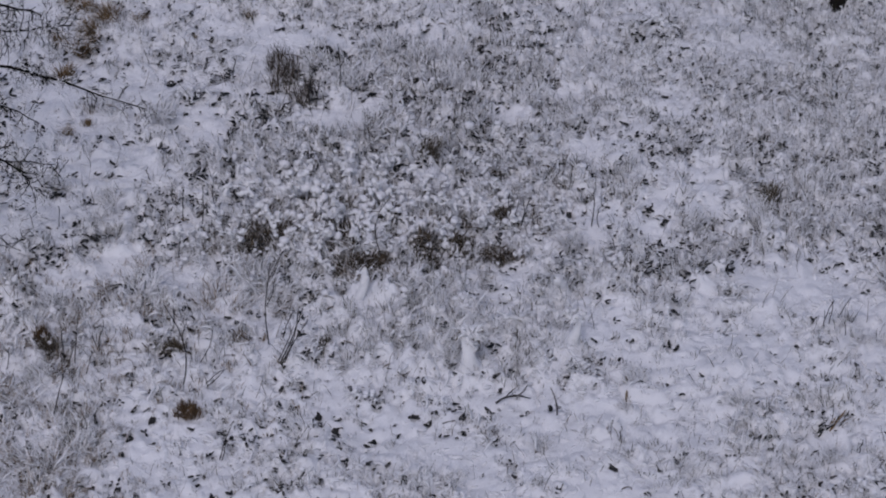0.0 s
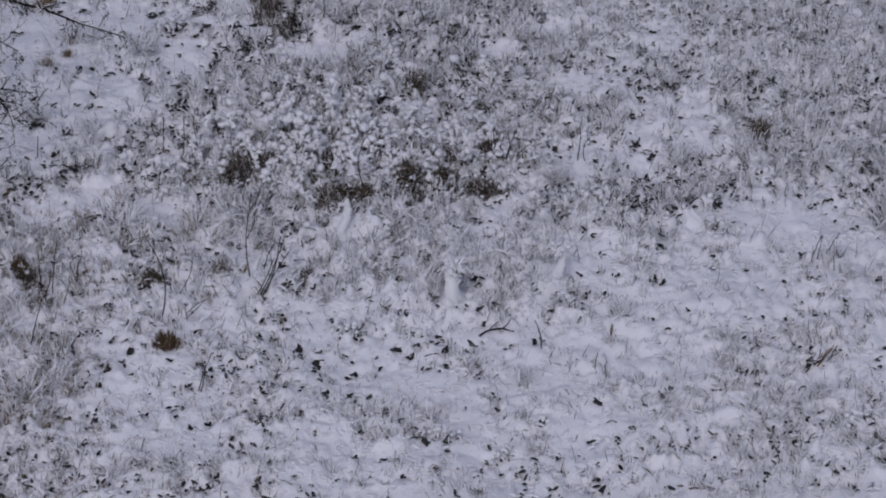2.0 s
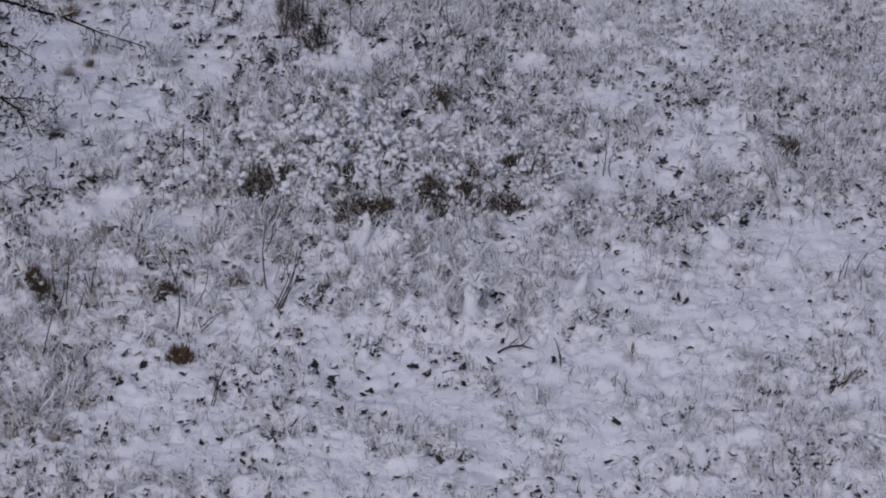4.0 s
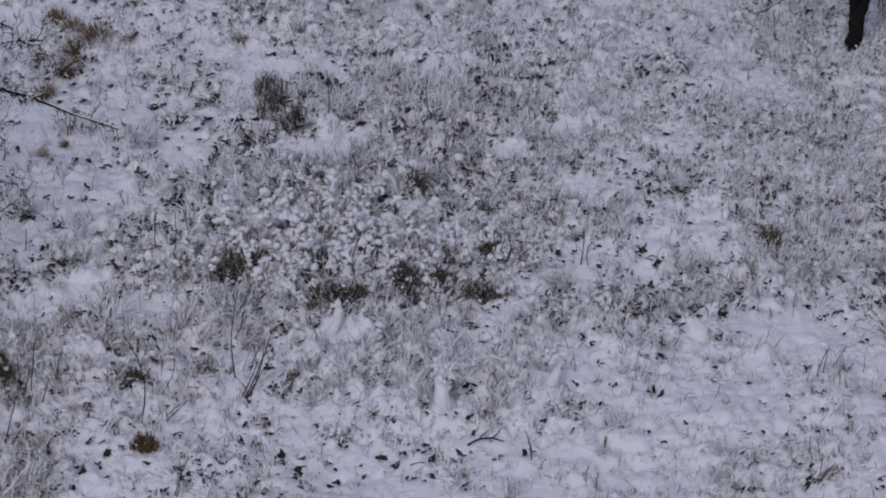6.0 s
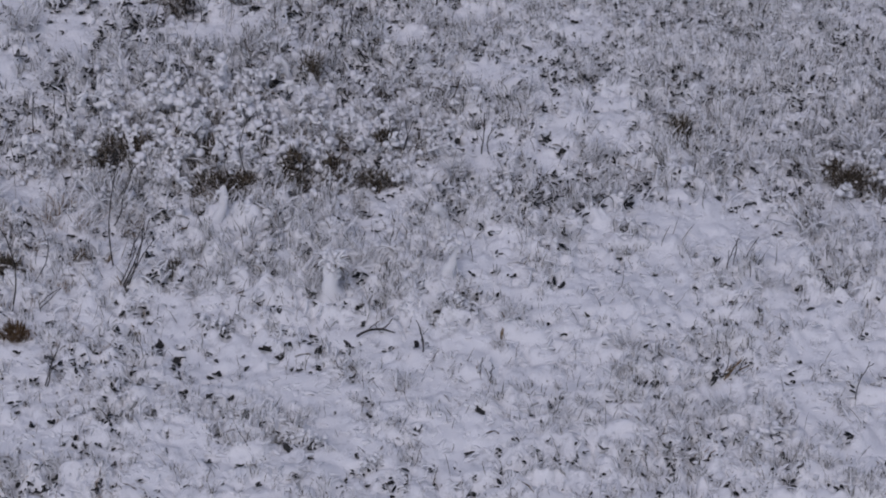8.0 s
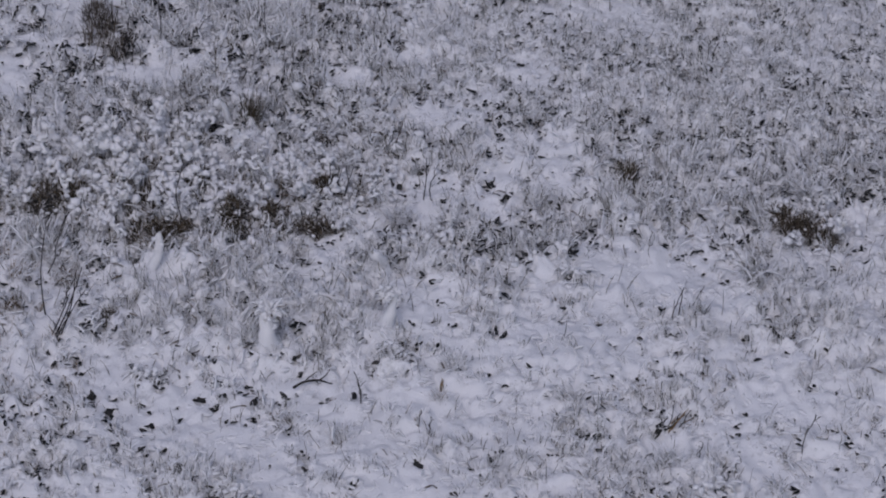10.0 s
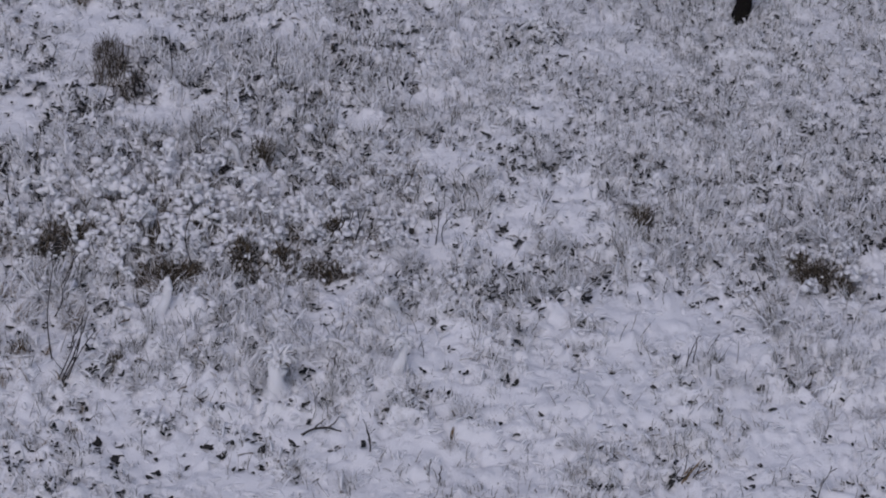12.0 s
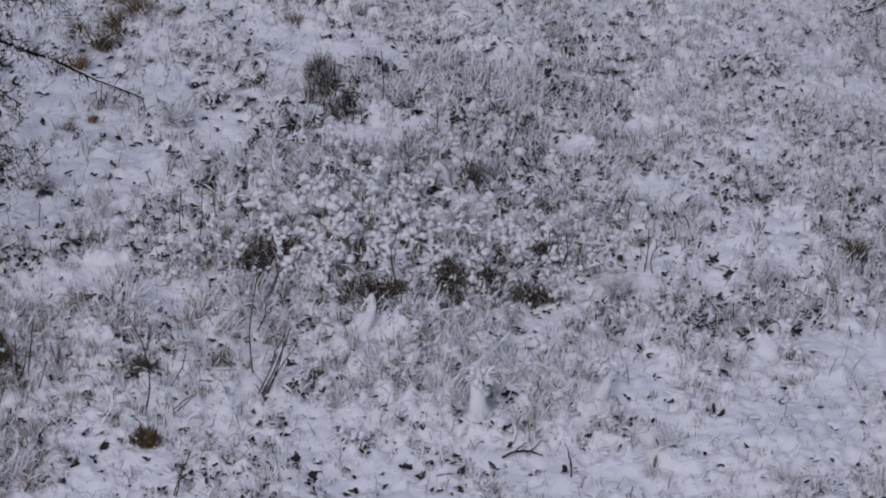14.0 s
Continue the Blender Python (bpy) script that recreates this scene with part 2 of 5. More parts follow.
BARE_SOUTH = (
    (-1.14, -2.85), (-1.17, -3.04), (-0.84, -3.26), (-0.62, -3.66), (-0.32, -3.91), (-0.16, -4.28), (-0.03, -4.30), (0.17, -4.58), (-0.04, -4.49), (-0.17, -3.04),
    (-0.30, -2.91), (0.88, -1.87), (1.19, -1.84), (1.95, -1.78), (1.96, -4.73), (2.13, -4.75), (2.41, -4.75), (1.81, -3.93), (2.30, -3.93), (1.17, -4.24),
    (1.30, -4.66), (1.67, -4.46), (0.64, -4.78), (1.36, -2.52), (2.62, -2.76), (0.93, -1.24), (1.56, -1.56), (2.62, -2.02), (2.12, -4.34), (0.70, -4.94),
    (-0.23, -1.03), (-0.41, -0.07), (2.33, -0.24), (2.25, -0.14), (2.11, -0.44),
)
BARE_SOUTH_EAST = (
    (3.02, -3.75), (3.23, -1.33), (3.23, -1.52), (2.88, -2.49), (4.01, -1.38), (4.02, -1.70), (3.58, -1.75), (4.23, -2.61), (4.34, -2.58), (4.12, -2.29),
    (4.08, -3.35), (5.05, -1.98), (5.75, -1.00), (5.40, -2.28), (5.78, -2.21), (6.09, -2.43), (6.06, -2.94), (4.69, -0.81), (4.88, -0.95), (5.77, -1.79),
    (5.55, -1.75), (3.59, -3.26), (3.46, -3.60), (3.75, -3.73), (3.66, -3.89), (3.90, -3.98), (3.96, -4.22), (3.81, -4.63), (3.90, -4.91), (5.87, -3.62),
    (5.70, -3.94), (4.28, -4.26), (4.76, -3.94), (5.29, -4.31), (3.97, -1.98), (4.40, -2.96), (4.60, -0.11), (4.91, -0.06), (5.28, -0.11), (4.50, -0.51),
    (5.00, -0.46), (5.13, -0.36),
)
BARE_NORTH_WEST = (
    (-3.04, 4.76), (-2.96, 4.84), (-3.32, 4.07), (-2.97, 4.17), (-3.71, 3.75), (-2.70, 3.86), (-2.27, 3.50), (-2.90, 3.16), (-2.56, 3.06), (-2.29, 2.64),
    (-2.25, 4.53), (-1.64, 4.83), (-1.36, 4.62), (-2.40, 4.16), (-1.87, 3.27), (-2.03, 3.07), (-2.09, 2.92), (-4.19, 3.88), (-4.21, 5.80), (-3.29, 5.60),
    (-1.31, 4.15), (-2.20, 5.78), (-1.27, 3.09), (-3.09, 3.51), (-1.63, 2.23), (-2.33, 2.02), (-3.80, 0.37), (-4.04, 1.27), (-3.09, 2.14), (-3.54, 1.00),
    (-3.28, 0.94), (-3.56, 0.84), (-4.14, 0.69), (-0.84, 4.45), (-0.71, 4.44), (-0.92, 4.64), (-1.06, 3.97), (-0.65, 3.49), (-1.15, 3.49), (-0.80, 5.64),
    (-1.08, 5.58), (-0.69, 2.17), (-0.74, 0.45), (-0.83, 0.55), (-0.95, 0.35), (-1.22, 0.66),
)
BARE_NORTH = (
    (-0.26, 4.36), (-0.33, 4.20), (0.14, 5.38), (0.45, 5.91), (0.78, 4.97), (0.83, 5.34), (0.62, 4.60), (0.32, 3.90), (1.29, 3.91), (1.19, 3.71),
    (0.72, 3.99), (0.45, 4.81), (0.48, 3.40), (0.58, 3.33), (0.42, 3.16), (1.05, 2.97), (1.94, 5.26), (1.76, 3.64), (1.99, 3.76), (-0.08, 3.60),
    (0.08, 3.48), (-0.24, 5.25), (1.05, 3.71), (1.26, 4.31), (1.04, 2.72), (-0.19, 1.67), (0.00, 1.56), (0.58, 1.55), (-0.58, 0.66), (0.89, 0.33),
    (0.98, 0.28), (1.14, 0.23), (1.23, 0.12), (-0.11, 0.13), (2.09, 0.69), (1.23, 1.99), (1.46, 2.38), (1.52, 2.15), (1.86, 1.43), (0.39, 0.81),
    (2.29, 0.06),
)
BARE_NORTH_EAST = (
    (2.96, 4.27), (3.20, 4.29), (3.10, 5.09), (3.63, 5.86), (3.59, 4.72), (4.21, 4.71), (4.63, 4.49), (4.84, 5.36), (5.07, 5.20), (5.88, 5.70),
    (2.46, 3.81), (3.37, 3.81), (3.91, 2.90), (4.02, 3.04), (3.34, 2.64), (3.56, 3.10), (5.06, 2.89), (5.61, 3.37), (2.30, 4.85), (4.16, 4.53),
    (2.95, 2.82), (5.79, 5.13), (5.53, 4.57), (4.33, 1.04), (3.79, 1.63), (3.80, 0.85), (2.57, 1.70), (2.70, 1.61), (2.95, 1.56), (2.83, 1.68),
    (3.16, 1.80), (3.52, 1.42), (3.58, 1.31), (4.58, 1.90), (4.64, 1.44), (4.76, 1.38), (5.19, 1.51), (5.34, 1.46), (5.16, 0.24), (3.18, 2.14),
    (3.89, 2.13), (4.07, 1.96), (4.98, 2.01), (5.02, 1.73), (2.73, 0.32), (4.76, 0.61), (4.92, 0.71), (4.42, 0.77),
)
BARE_NORTH_EAST_MORE = (
    (4.26, 0.25), (4.01, 0.36),
)
BARE_SPOTS = (*BARE_SOUTH_WEST, *BARE_SOUTH, *BARE_SOUTH_EAST, *BARE_NORTH_WEST, *BARE_NORTH, *BARE_NORTH_EAST, *BARE_NORTH_EAST_MORE)


def puff(x, y, scale, seed):
    """Rounded heaps of snow with creases between them: 0 in a crease, towards 1 on top."""
    return np.clip(np.abs(smooth_noise(x, y, scale, seed) - 0.5) * 3.0, 0, 1) ** 0.8


def relief(x, y):
    """Height of the snow."""
    beyond = np.maximum(np.maximum(np.abs(x - 1.0) - 6.5, np.abs(y - 1.5) - 6.8), 0)
    near = np.clip(1 - beyond / 2.0, 0, 1)
    z = 0.16 * (smooth_noise(x, y, 2.6, 1) - 0.5) + 0.10 * (smooth_noise(x, y, 0.8, 2) - 0.5)
    rough = 0.38 + 0.70 * cover(x, y)
    swept = np.clip((x - 1.6) / 1.0, 0, 1) * np.clip((-0.9 - y) / 0.6, 0, 1)
    z += 0.05 * swept * (smooth_noise(x + 0.25 * y, y * 0.3, 0.09, 6) - 0.5)
    z += rough ** 1.5 * (0.12 * (puff(x, y, 0.30, 3) - 0.5) + 0.06 * (puff(x, y, 0.16, 4) - 0.5) + 0.022 * (smooth_noise(x, y, 0.06, 5) - 0.5))
    return z * near + 0.8 * (smooth_noise(x, y, 40.0, 7) - 0.5) * np.clip(beyond / 20.0, 0, 1)


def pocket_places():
    """Pockets between the tufts, where dark litter also stands in for gap shade: x, y, radius."""
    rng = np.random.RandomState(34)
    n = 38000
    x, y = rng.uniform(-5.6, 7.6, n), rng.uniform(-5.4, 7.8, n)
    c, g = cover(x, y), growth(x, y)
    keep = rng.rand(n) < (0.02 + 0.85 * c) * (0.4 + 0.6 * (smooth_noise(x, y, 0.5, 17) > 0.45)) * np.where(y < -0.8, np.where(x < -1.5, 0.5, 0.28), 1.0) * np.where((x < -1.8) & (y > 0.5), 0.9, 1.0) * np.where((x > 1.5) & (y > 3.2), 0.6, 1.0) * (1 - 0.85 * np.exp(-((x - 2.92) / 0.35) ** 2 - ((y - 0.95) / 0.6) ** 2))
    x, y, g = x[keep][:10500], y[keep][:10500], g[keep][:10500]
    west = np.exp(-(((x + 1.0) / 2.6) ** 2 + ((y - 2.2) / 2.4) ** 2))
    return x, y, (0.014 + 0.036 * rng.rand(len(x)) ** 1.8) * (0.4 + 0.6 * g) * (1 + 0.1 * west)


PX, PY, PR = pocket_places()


def snow_heaps():
    """Snow held up by buried tufts: thousands of small uneven heaps, merged, on a square grid."""
    rng = np.random.RandomState(33)
    step, x0, y0 = 0.02, -6.0, -5.8
    side = 700
    heap = np.zeros((side, side))
    n = 22000
    hx, hy = rng.uniform(-5.8, 7.8, n), rng.uniform(-5.6, 8.0, n)
    c = cover(hx, hy)
    low = growth(hx, hy)
    keep = rng.rand(n) < np.where((hx < -1.6) & (hy > 0.2), 0.45, 0.25) + 0.75 * c
    for x, y, k, g, a, u, v, t in zip(hx[keep], hy[keep], c[keep], low[keep], rng.uniform(0, 6.3, n), rng.rand(n), rng.rand(n), rng.rand(n)):
        wide = (0.040 + 0.070 * u * u) * (0.85 + 0.45 * k) * g ** 0.5
        tall = (0.030 + 0.095 * v * v) * (0.25 + 0.75 * k) * g
        i, j = (x - x0) / step, (y - y0) / step
        w = int(2.6 * wide / step) + 1
        i0, j0 = max(int(i) - w, 0), max(int(j) - w, 0)
        p, q = np.meshgrid(np.arange(i0, min(int(i) + w + 1, side)) - i, np.arange(j0, min(int(j) + w + 1, side)) - j, indexing="ij")
        d1, d2 = (p * math.cos(a) + q * math.sin(a)) * step / (wide * (1.1 + 0.8 * t)), (q * math.cos(a) - p * math.sin(a)) * step / wide
        block = heap[i0:i0 + p.shape[0], j0:j0 + p.shape[1]]
        np.maximum(block, tall * np.exp(-(d1 * d1 + d2 * d2) ** 1.4), out=block)
    for x, y, w, a in zip(PX, PY, PR, rng.uniform(0, 6.3, len(PX))):
        i, j = (x - x0) / step, (y - y0) / step
        i0, j0 = int(i) - 5, int(j) - 5
        p, q = np.meshgrid(np.arange(i0, i0 + 11) - i, np.arange(j0, j0 + 11) - j, indexing="ij")
        d1, d2 = (p * math.cos(a) + q * math.sin(a)) * step / (1.5 * w), (q * math.cos(a) - p * math.sin(a)) * step / w
        dip = np.exp(-((d1 * d1 + d2 * d2) / 1.5) ** 2)
        block = heap[i0:i0 + 11, j0:j0 + 11]
        block[:] = block * (1 - dip) - 0.03 * dip
    for x, y in BARE_SPOTS:
        i, j = int((x - x0) / step), int((y - y0) / step)
        p, q = np.meshgrid(np.arange(-6, 7), np.arange(-6, 7), indexing="ij")
        heap[i - 6:i + 7, j - 6:j + 7] *= 1 - np.exp(-((p * p + q * q) * step * step / 0.045 ** 2) ** 2)
    return heap


HEAPS = snow_heaps()


def heaped(x, y):
    """Height of the heaps over the sheet of snow, 0 outside the meadow."""
    u, v = np.clip((x + 6.0) / 0.02, 0, 698.99), np.clip((y + 5.8) / 0.02, 0, 698.99)
    i, j = u.astype(int), v.astype(int)
    a, b = u - i, v - j
    return (HEAPS[i, j] * (1 - a) + HEAPS[i + 1, j] * a) * (1 - b) + (HEAPS[i, j + 1] * (1 - a) + HEAPS[i + 1, j + 1] * a) * b


def height(x, y):
    return float(relief(np.array([x]), np.array([y]))[0])


def build_mesh(name, verts, quads=(), tris=(), mat=None, smooth=True):
    verts = np.asarray(verts, np.float32).reshape(-1, 3)
    quads, tris = np.asarray(quads, np.int32).reshape(-1, 4), np.asarray(tris, np.int32).reshape(-1, 3)
    me = bpy.data.meshes.new(name)
    me.vertices.add(len(verts))
    me.vertices.foreach_set("co", verts.ravel())
    loops = np.concatenate([quads.ravel(), tris.ravel()])
    me.loops.add(len(loops))
    me.loops.foreach_set("vertex_index", loops)
    me.polygons.add(len(quads) + len(tris))
    starts = np.concatenate([np.arange(len(quads)) * 4, len(quads) * 4 + np.arange(len(tris)) * 3])
    me.polygons.foreach_set("loop_start", starts.astype(np.int32))
    if smooth:
        me.polygons.foreach_set("use_smooth", np.ones(len(starts), bool))
    me.update(calc_edges=True)
    if mat:
        me.materials.append(mat)
    return me


class Pieces:
    """Collects many small pieces into one mesh."""

    def __init__(self):
        self.v, self.q, self.t, self.n = [], [], [], 0

    def add(self, verts, quads=None, tris=None):
        verts = np.asarray(verts).reshape(-1, 3)
        self.v.append(verts)
        if quads is not None:
            self.q.append(np.asarray(quads).reshape(-1, 4) + self.n)
        if tris is not None:
            self.t.append(np.asarray(tris).reshape(-1, 3) + self.n)
        self.n += len(verts)

    def mesh(self, name, mat, smooth=True):
        join = lambda a, k: np.concatenate(a) if a else np.zeros((0, k), int)
        return build_mesh(name, join(self.v, 3), join(self.q, 4), join(self.t, 3), mat, smooth)


def ribbons(pieces, roots, length, turn, lean, curl, width, segs=3, twist=None):
    """Grass blades: they rise from their roots, lean over and curl towards the ground."""
    roots = np.asarray(roots, float)
    n = len(roots)
    ahead = np.stack([np.cos(turn), np.sin(turn), np.zeros(n)], -1)
    tw = np.zeros(n) if twist is None else twist
    line = [roots]
    for s in range(segs):
        tilt = lean + curl * (s + 0.5) / segs
        step = ahead * np.sin(tilt)[:, None] + np.array([0, 0, 1.0]) * np.cos(tilt)[:, None]
        line.append(line[-1] + step * (length / segs)[:, None])
    line = np.stack(line, 1)
    side = np.stack([-np.sin(turn + tw), np.cos(turn + tw), np.zeros(n)], -1)
    taper = np.array([0.55, 1.0, 0.85, 0.25] if segs == 3 else np.linspace(1, 0.2, segs + 1))
    half = side[:, None, :] * (width[:, None] * taper[None, :] / 2)[:, :, None]
    verts = np.stack([line - half, line + half], 2).reshape(-1, 3)
    k = 2 * (segs + 1)
    base = (np.arange(n) * k)[:, None]
    quads = np.concatenate([base + np.array([2 * s, 2 * s + 1, 2 * s + 3, 2 * s + 2]) for s in range(segs)], 1)
    pieces.add(verts, quads.reshape(-1, 4))


def strands(pieces, roots, length, turn, lean, curl, fat, rng, segs=3, sides=3, sway=0.16):
    """Grass leaves and stems wrapped in snow: lumpy, bowed and rounded at the tip."""
    roots = np.asarray(roots, float)
    n = len(roots)
    ahead = np.stack([np.cos(turn), np.sin(turn), np.zeros(n)], -1)
    side = np.stack([-np.sin(turn), np.cos(turn), np.zeros(n)], -1)
    up = np.array([0, 0, 1.0])
    line, ways = [roots], []
    for s in range(segs):
        tilt = lean + curl * (s + 0.5) / segs
        way = ahead * np.sin(tilt)[:, None] + up * np.cos(tilt)[:, None]
        way = way + side * rng.normal(0, sway, n)[:, None]
        ways.append(way)
        line.append(line[-1] + way * (length / segs)[:, None])
    ways.append(ways[-1])
    line = np.stack(line, 1)
    over = np.cross(side[:, None, :], np.stack(ways, 1))
    over = over / (np.linalg.norm(over, axis=2, keepdims=True) + 1e-9)
    taper = np.concatenate([[0.5], np.linspace(1.0, 0.8, segs - 1), [0.3]])
    rad = fat[:, None] * taper[None] * rng.uniform(0.6, 1.35, (n, segs + 1))
    rings = []
    for k in range(sides):
        a = 2 * math.pi * (k + 0.5) / sides
        rings.append(line + rad[:, :, None] * (math.cos(a) * side[:, None, :] + math.sin(a) * over))
    verts = np.stack(rings, 2).reshape(-1, 3)
    base = (np.arange(n) * sides * (segs + 1))[:, None, None, None]
    i = (np.arange(segs) * sides)[None, :, None, None]
    ring = np.array([[j, (j + 1) % sides, sides + (j + 1) % sides, sides + j] for j in range(sides)])[None, None]
    quads = (base + i + ring).reshape(-1, 4)
    cap = (np.arange(n) * sides * (segs + 1) + sides * segs)[:, None] + np.arange(3)[None]
    pieces.add(verts, quads, cap if sides == 3 else None)


def icosphere(level):
    bm = bmesh.new()
    bmesh.ops.create_icosphere(bm, subdivisions=level, radius=1)
    v = np.array([p.co for p in bm.verts])
    f = np.array([[p.index for p in q.verts] for q in bm.faces])
    bm.free()
    return v, f


ICO1, ICO2 = icosphere(1), icosphere(2)


def lumps(pieces, places, sizes, rng, squash=0.7, shape=ICO1, rough=0.22):
    """Small uneven lumps of snow."""
    v, f = shape
    places, sizes = np.asarray(places, float), np.asarray(sizes, float)
    n = len(places)
    if n == 0:
        return
    stretch = sizes[:, None] * rng.uniform(0.75, 1.3, (n, 3)) * np.array([1, 1, squash])
    out = v[None] * (1 + rough * rng.uniform(-1, 1, (n, len(v), 1))) * stretch[:, None, :] + places[:, None, :]
    tris = (np.arange(n) * len(v))[:, None, None] + f[None]
    pieces.add(out, tris=tris)


def tube(pieces, line, radii, sides=5):
    line, radii = np.asarray(line, float), np.asarray(radii, float)
    n = len(line)
    way = np.gradient(line, axis=0)
    way /= np.linalg.norm(way, axis=1, keepdims=True) + 1e-9
    ref = np.array([0.31, 0.95, 0.05]) if abs(way[:, 2]).mean() > 0.6 else np.array([0, 0, 1.0])
    a = np.cross(way, ref)
    a /= np.linalg.norm(a, axis=1, keepdims=True) + 1e-9
    b = np.cross(way, a)
    ang = np.arange(sides) * 2 * math.pi / sides
    ring = line[:, None] + radii[:, None, None] * (a[:, None] * np.cos(ang)[None, :, None] + b[:, None] * np.sin(ang)[None, :, None])
    i = np.arange(n - 1)[:, None] * sides
    j = np.arange(sides)[None]
    k = (np.arange(sides)[None] + 1) % sides
    quads = np.stack([i + j, i + k, i + sides + k, i + sides + j], -1)
    pieces.add(ring, quads.reshape(-1, 4))


def part(name, me, parent, label="", joined=False):
    ob = new(name, me)
    ob.parent = parent
    if label:
        ob["label"] = label
    if joined:
        ob["kind"] = "stuff"
    return ob


def snow_sleeve(pieces, rng, line, fat):
    """Snow wrapped unevenly round a stem."""
    line = np.asarray(line)
    if len(line) < 3:
        return
    rad = fat * rng.uniform(0.45, 1.5, len(line))
    rad[0] = rad[-1] = fat * 0.25
    tube(pieces, line + rng.normal(0, fat * 0.35, line.shape) + (0, 0, fat * 0.5), rad, 4)


def thing(name, label, category, group="", kind=""):
    return tagged(new(name), label, category, group, kind)


def placed(x, y, turn=0.0, size=1.0, sink=0.02):
    return Matrix.LocRotScale((x, y, height(x, y) - sink), Euler((0, 0, turn)), (size, size, size))


def wander(rng, start, way, length, steps, sway, drop=0.0):
    """A crooked line from start towards way."""
    p, d, out = np.array(start, float), np.array(way, float), []
    d /= np.linalg.norm(d)
    for _ in range(steps + 1):
        out.append(p.copy())
        d = d + rng.normal(0, sway, 3) + np.array([0, 0, drop])
        d /= np.linalg.norm(d)
        p = p + d * length / steps
    return np.array(out)


# ---- the ground: one sheet of snow to the horizon ----
def ground_lines(lo, hi, step):
    far = np.array([0.3, 0.8, 1.6, 3, 6, 12, 25, 50, 100, 200, 400, 800])
    return np.concatenate([lo - far[::-1], np.arange(lo, hi, step), hi + far])


gx = ground_lines(-5.4, 7.4, 0.024)
gy = np.concatenate([ground_lines(-5.2, 4.0, 0.024)[:-12], ground_lines(4.0, 8.2, 0.034)[12:]])
GX, GY = np.meshgrid(gx, gy, indexing="ij")
GZ = relief(GX, GY) + heaped(GX, GY)
dent_rng = np.random.RandomState(31)
for px, py in BARE_SPOTS:
    i0, i1 = np.searchsorted(gx, (px - 0.2, px + 0.2))
    j0, j1 = np.searchsorted(gy, (py - 0.2, py + 0.2))
    GZ[i0:i1, j0:j1] -= 0.035 * np.exp(-(np.hypot(GX[i0:i1, j0:j1] - px, GY[i0:i1, j0:j1] - py) / dent_rng.uniform(0.04, 0.06)) ** 4)
nx, ny = len(gx), len(gy)
gi = (np.arange(nx - 1)[:, None] * ny + np.arange(ny - 1)[None]).ravel()
ground = new("ground", build_mesh("ground", np.stack([GX, GY, GZ], -1), np.stack([gi, gi + ny, gi + ny + 1, gi + 1], -1), mat=M_GROUND))
tagged(ground, "uneven snow-covered meadow with dead grass showing through", "ground", kind="structure")


# ---- the tree with several stems ----
def snow_on(pieces, line, radii, rng, share=0.6):
    """Snow lying along the upper side of a branch."""
    line, radii = np.asarray(line), np.asarray(radii)
    if rng.rand() > share or len(line) < 3:
        return
    k = rng.randint(0, 3)
    while k < len(line) - 3:
        e = min(k + rng.randint(3, 8), len(line))
        run, rad = line[k:e], radii[k:e]
        fat = (np.clip(rad * 0.8, 0.003, 0.022) + 0.003) * rng.uniform(0.5, 1.2, len(run))
        fat[0] = fat[-1] = 0.002
        tube(pieces, run + np.stack([0 * rad, 0 * rad, rad * 0.6 + 0.3 * fat], -1), fat, 5)
        k = e + rng.randint(0, 3)


def twigs(rng, wood, snow, line, radius, level, share, reach=0.5):
    """Side twigs along a limb, and twigs on these."""
    span = np.linalg.norm(np.diff(line, axis=0), axis=1).sum()
    count = (max(8, int(span * 6.5)), 4, 2)[level]
    for _ in range(count):
        f = rng.uniform(0.25, 1.0)
        k = min(int(f * (len(line) - 1)), len(line) - 2)
        along = line[k + 1] - line[k]
        along /= np.linalg.norm(along)
        side = np.cross(along, rng.normal(0, 1, 3))
        side /= np.linalg.norm(side) + 1e-9
        way = along * rng.uniform(0.3, 0.9) + side + np.array([0, 0, 0.1])
        long = reach * rng.uniform(0.4, 1.0)
        r = max(radius * rng.uniform(0.4, 0.65), 0.004)
        new_line = wander(rng, line[k] + (line[k + 1] - line[k]) * rng.rand(), way, long, 6, 0.16, -0.015)
        radii = np.linspace(r, max(r * 0.45, 0.0032), 7)
        tube(wood, new_line, radii, 4)
        snow_on(snow, new_line, radii, rng, share)
        if level < 2:
            twigs(rng, wood, snow, new_line, r, level + 1, share, reach * 0.55)


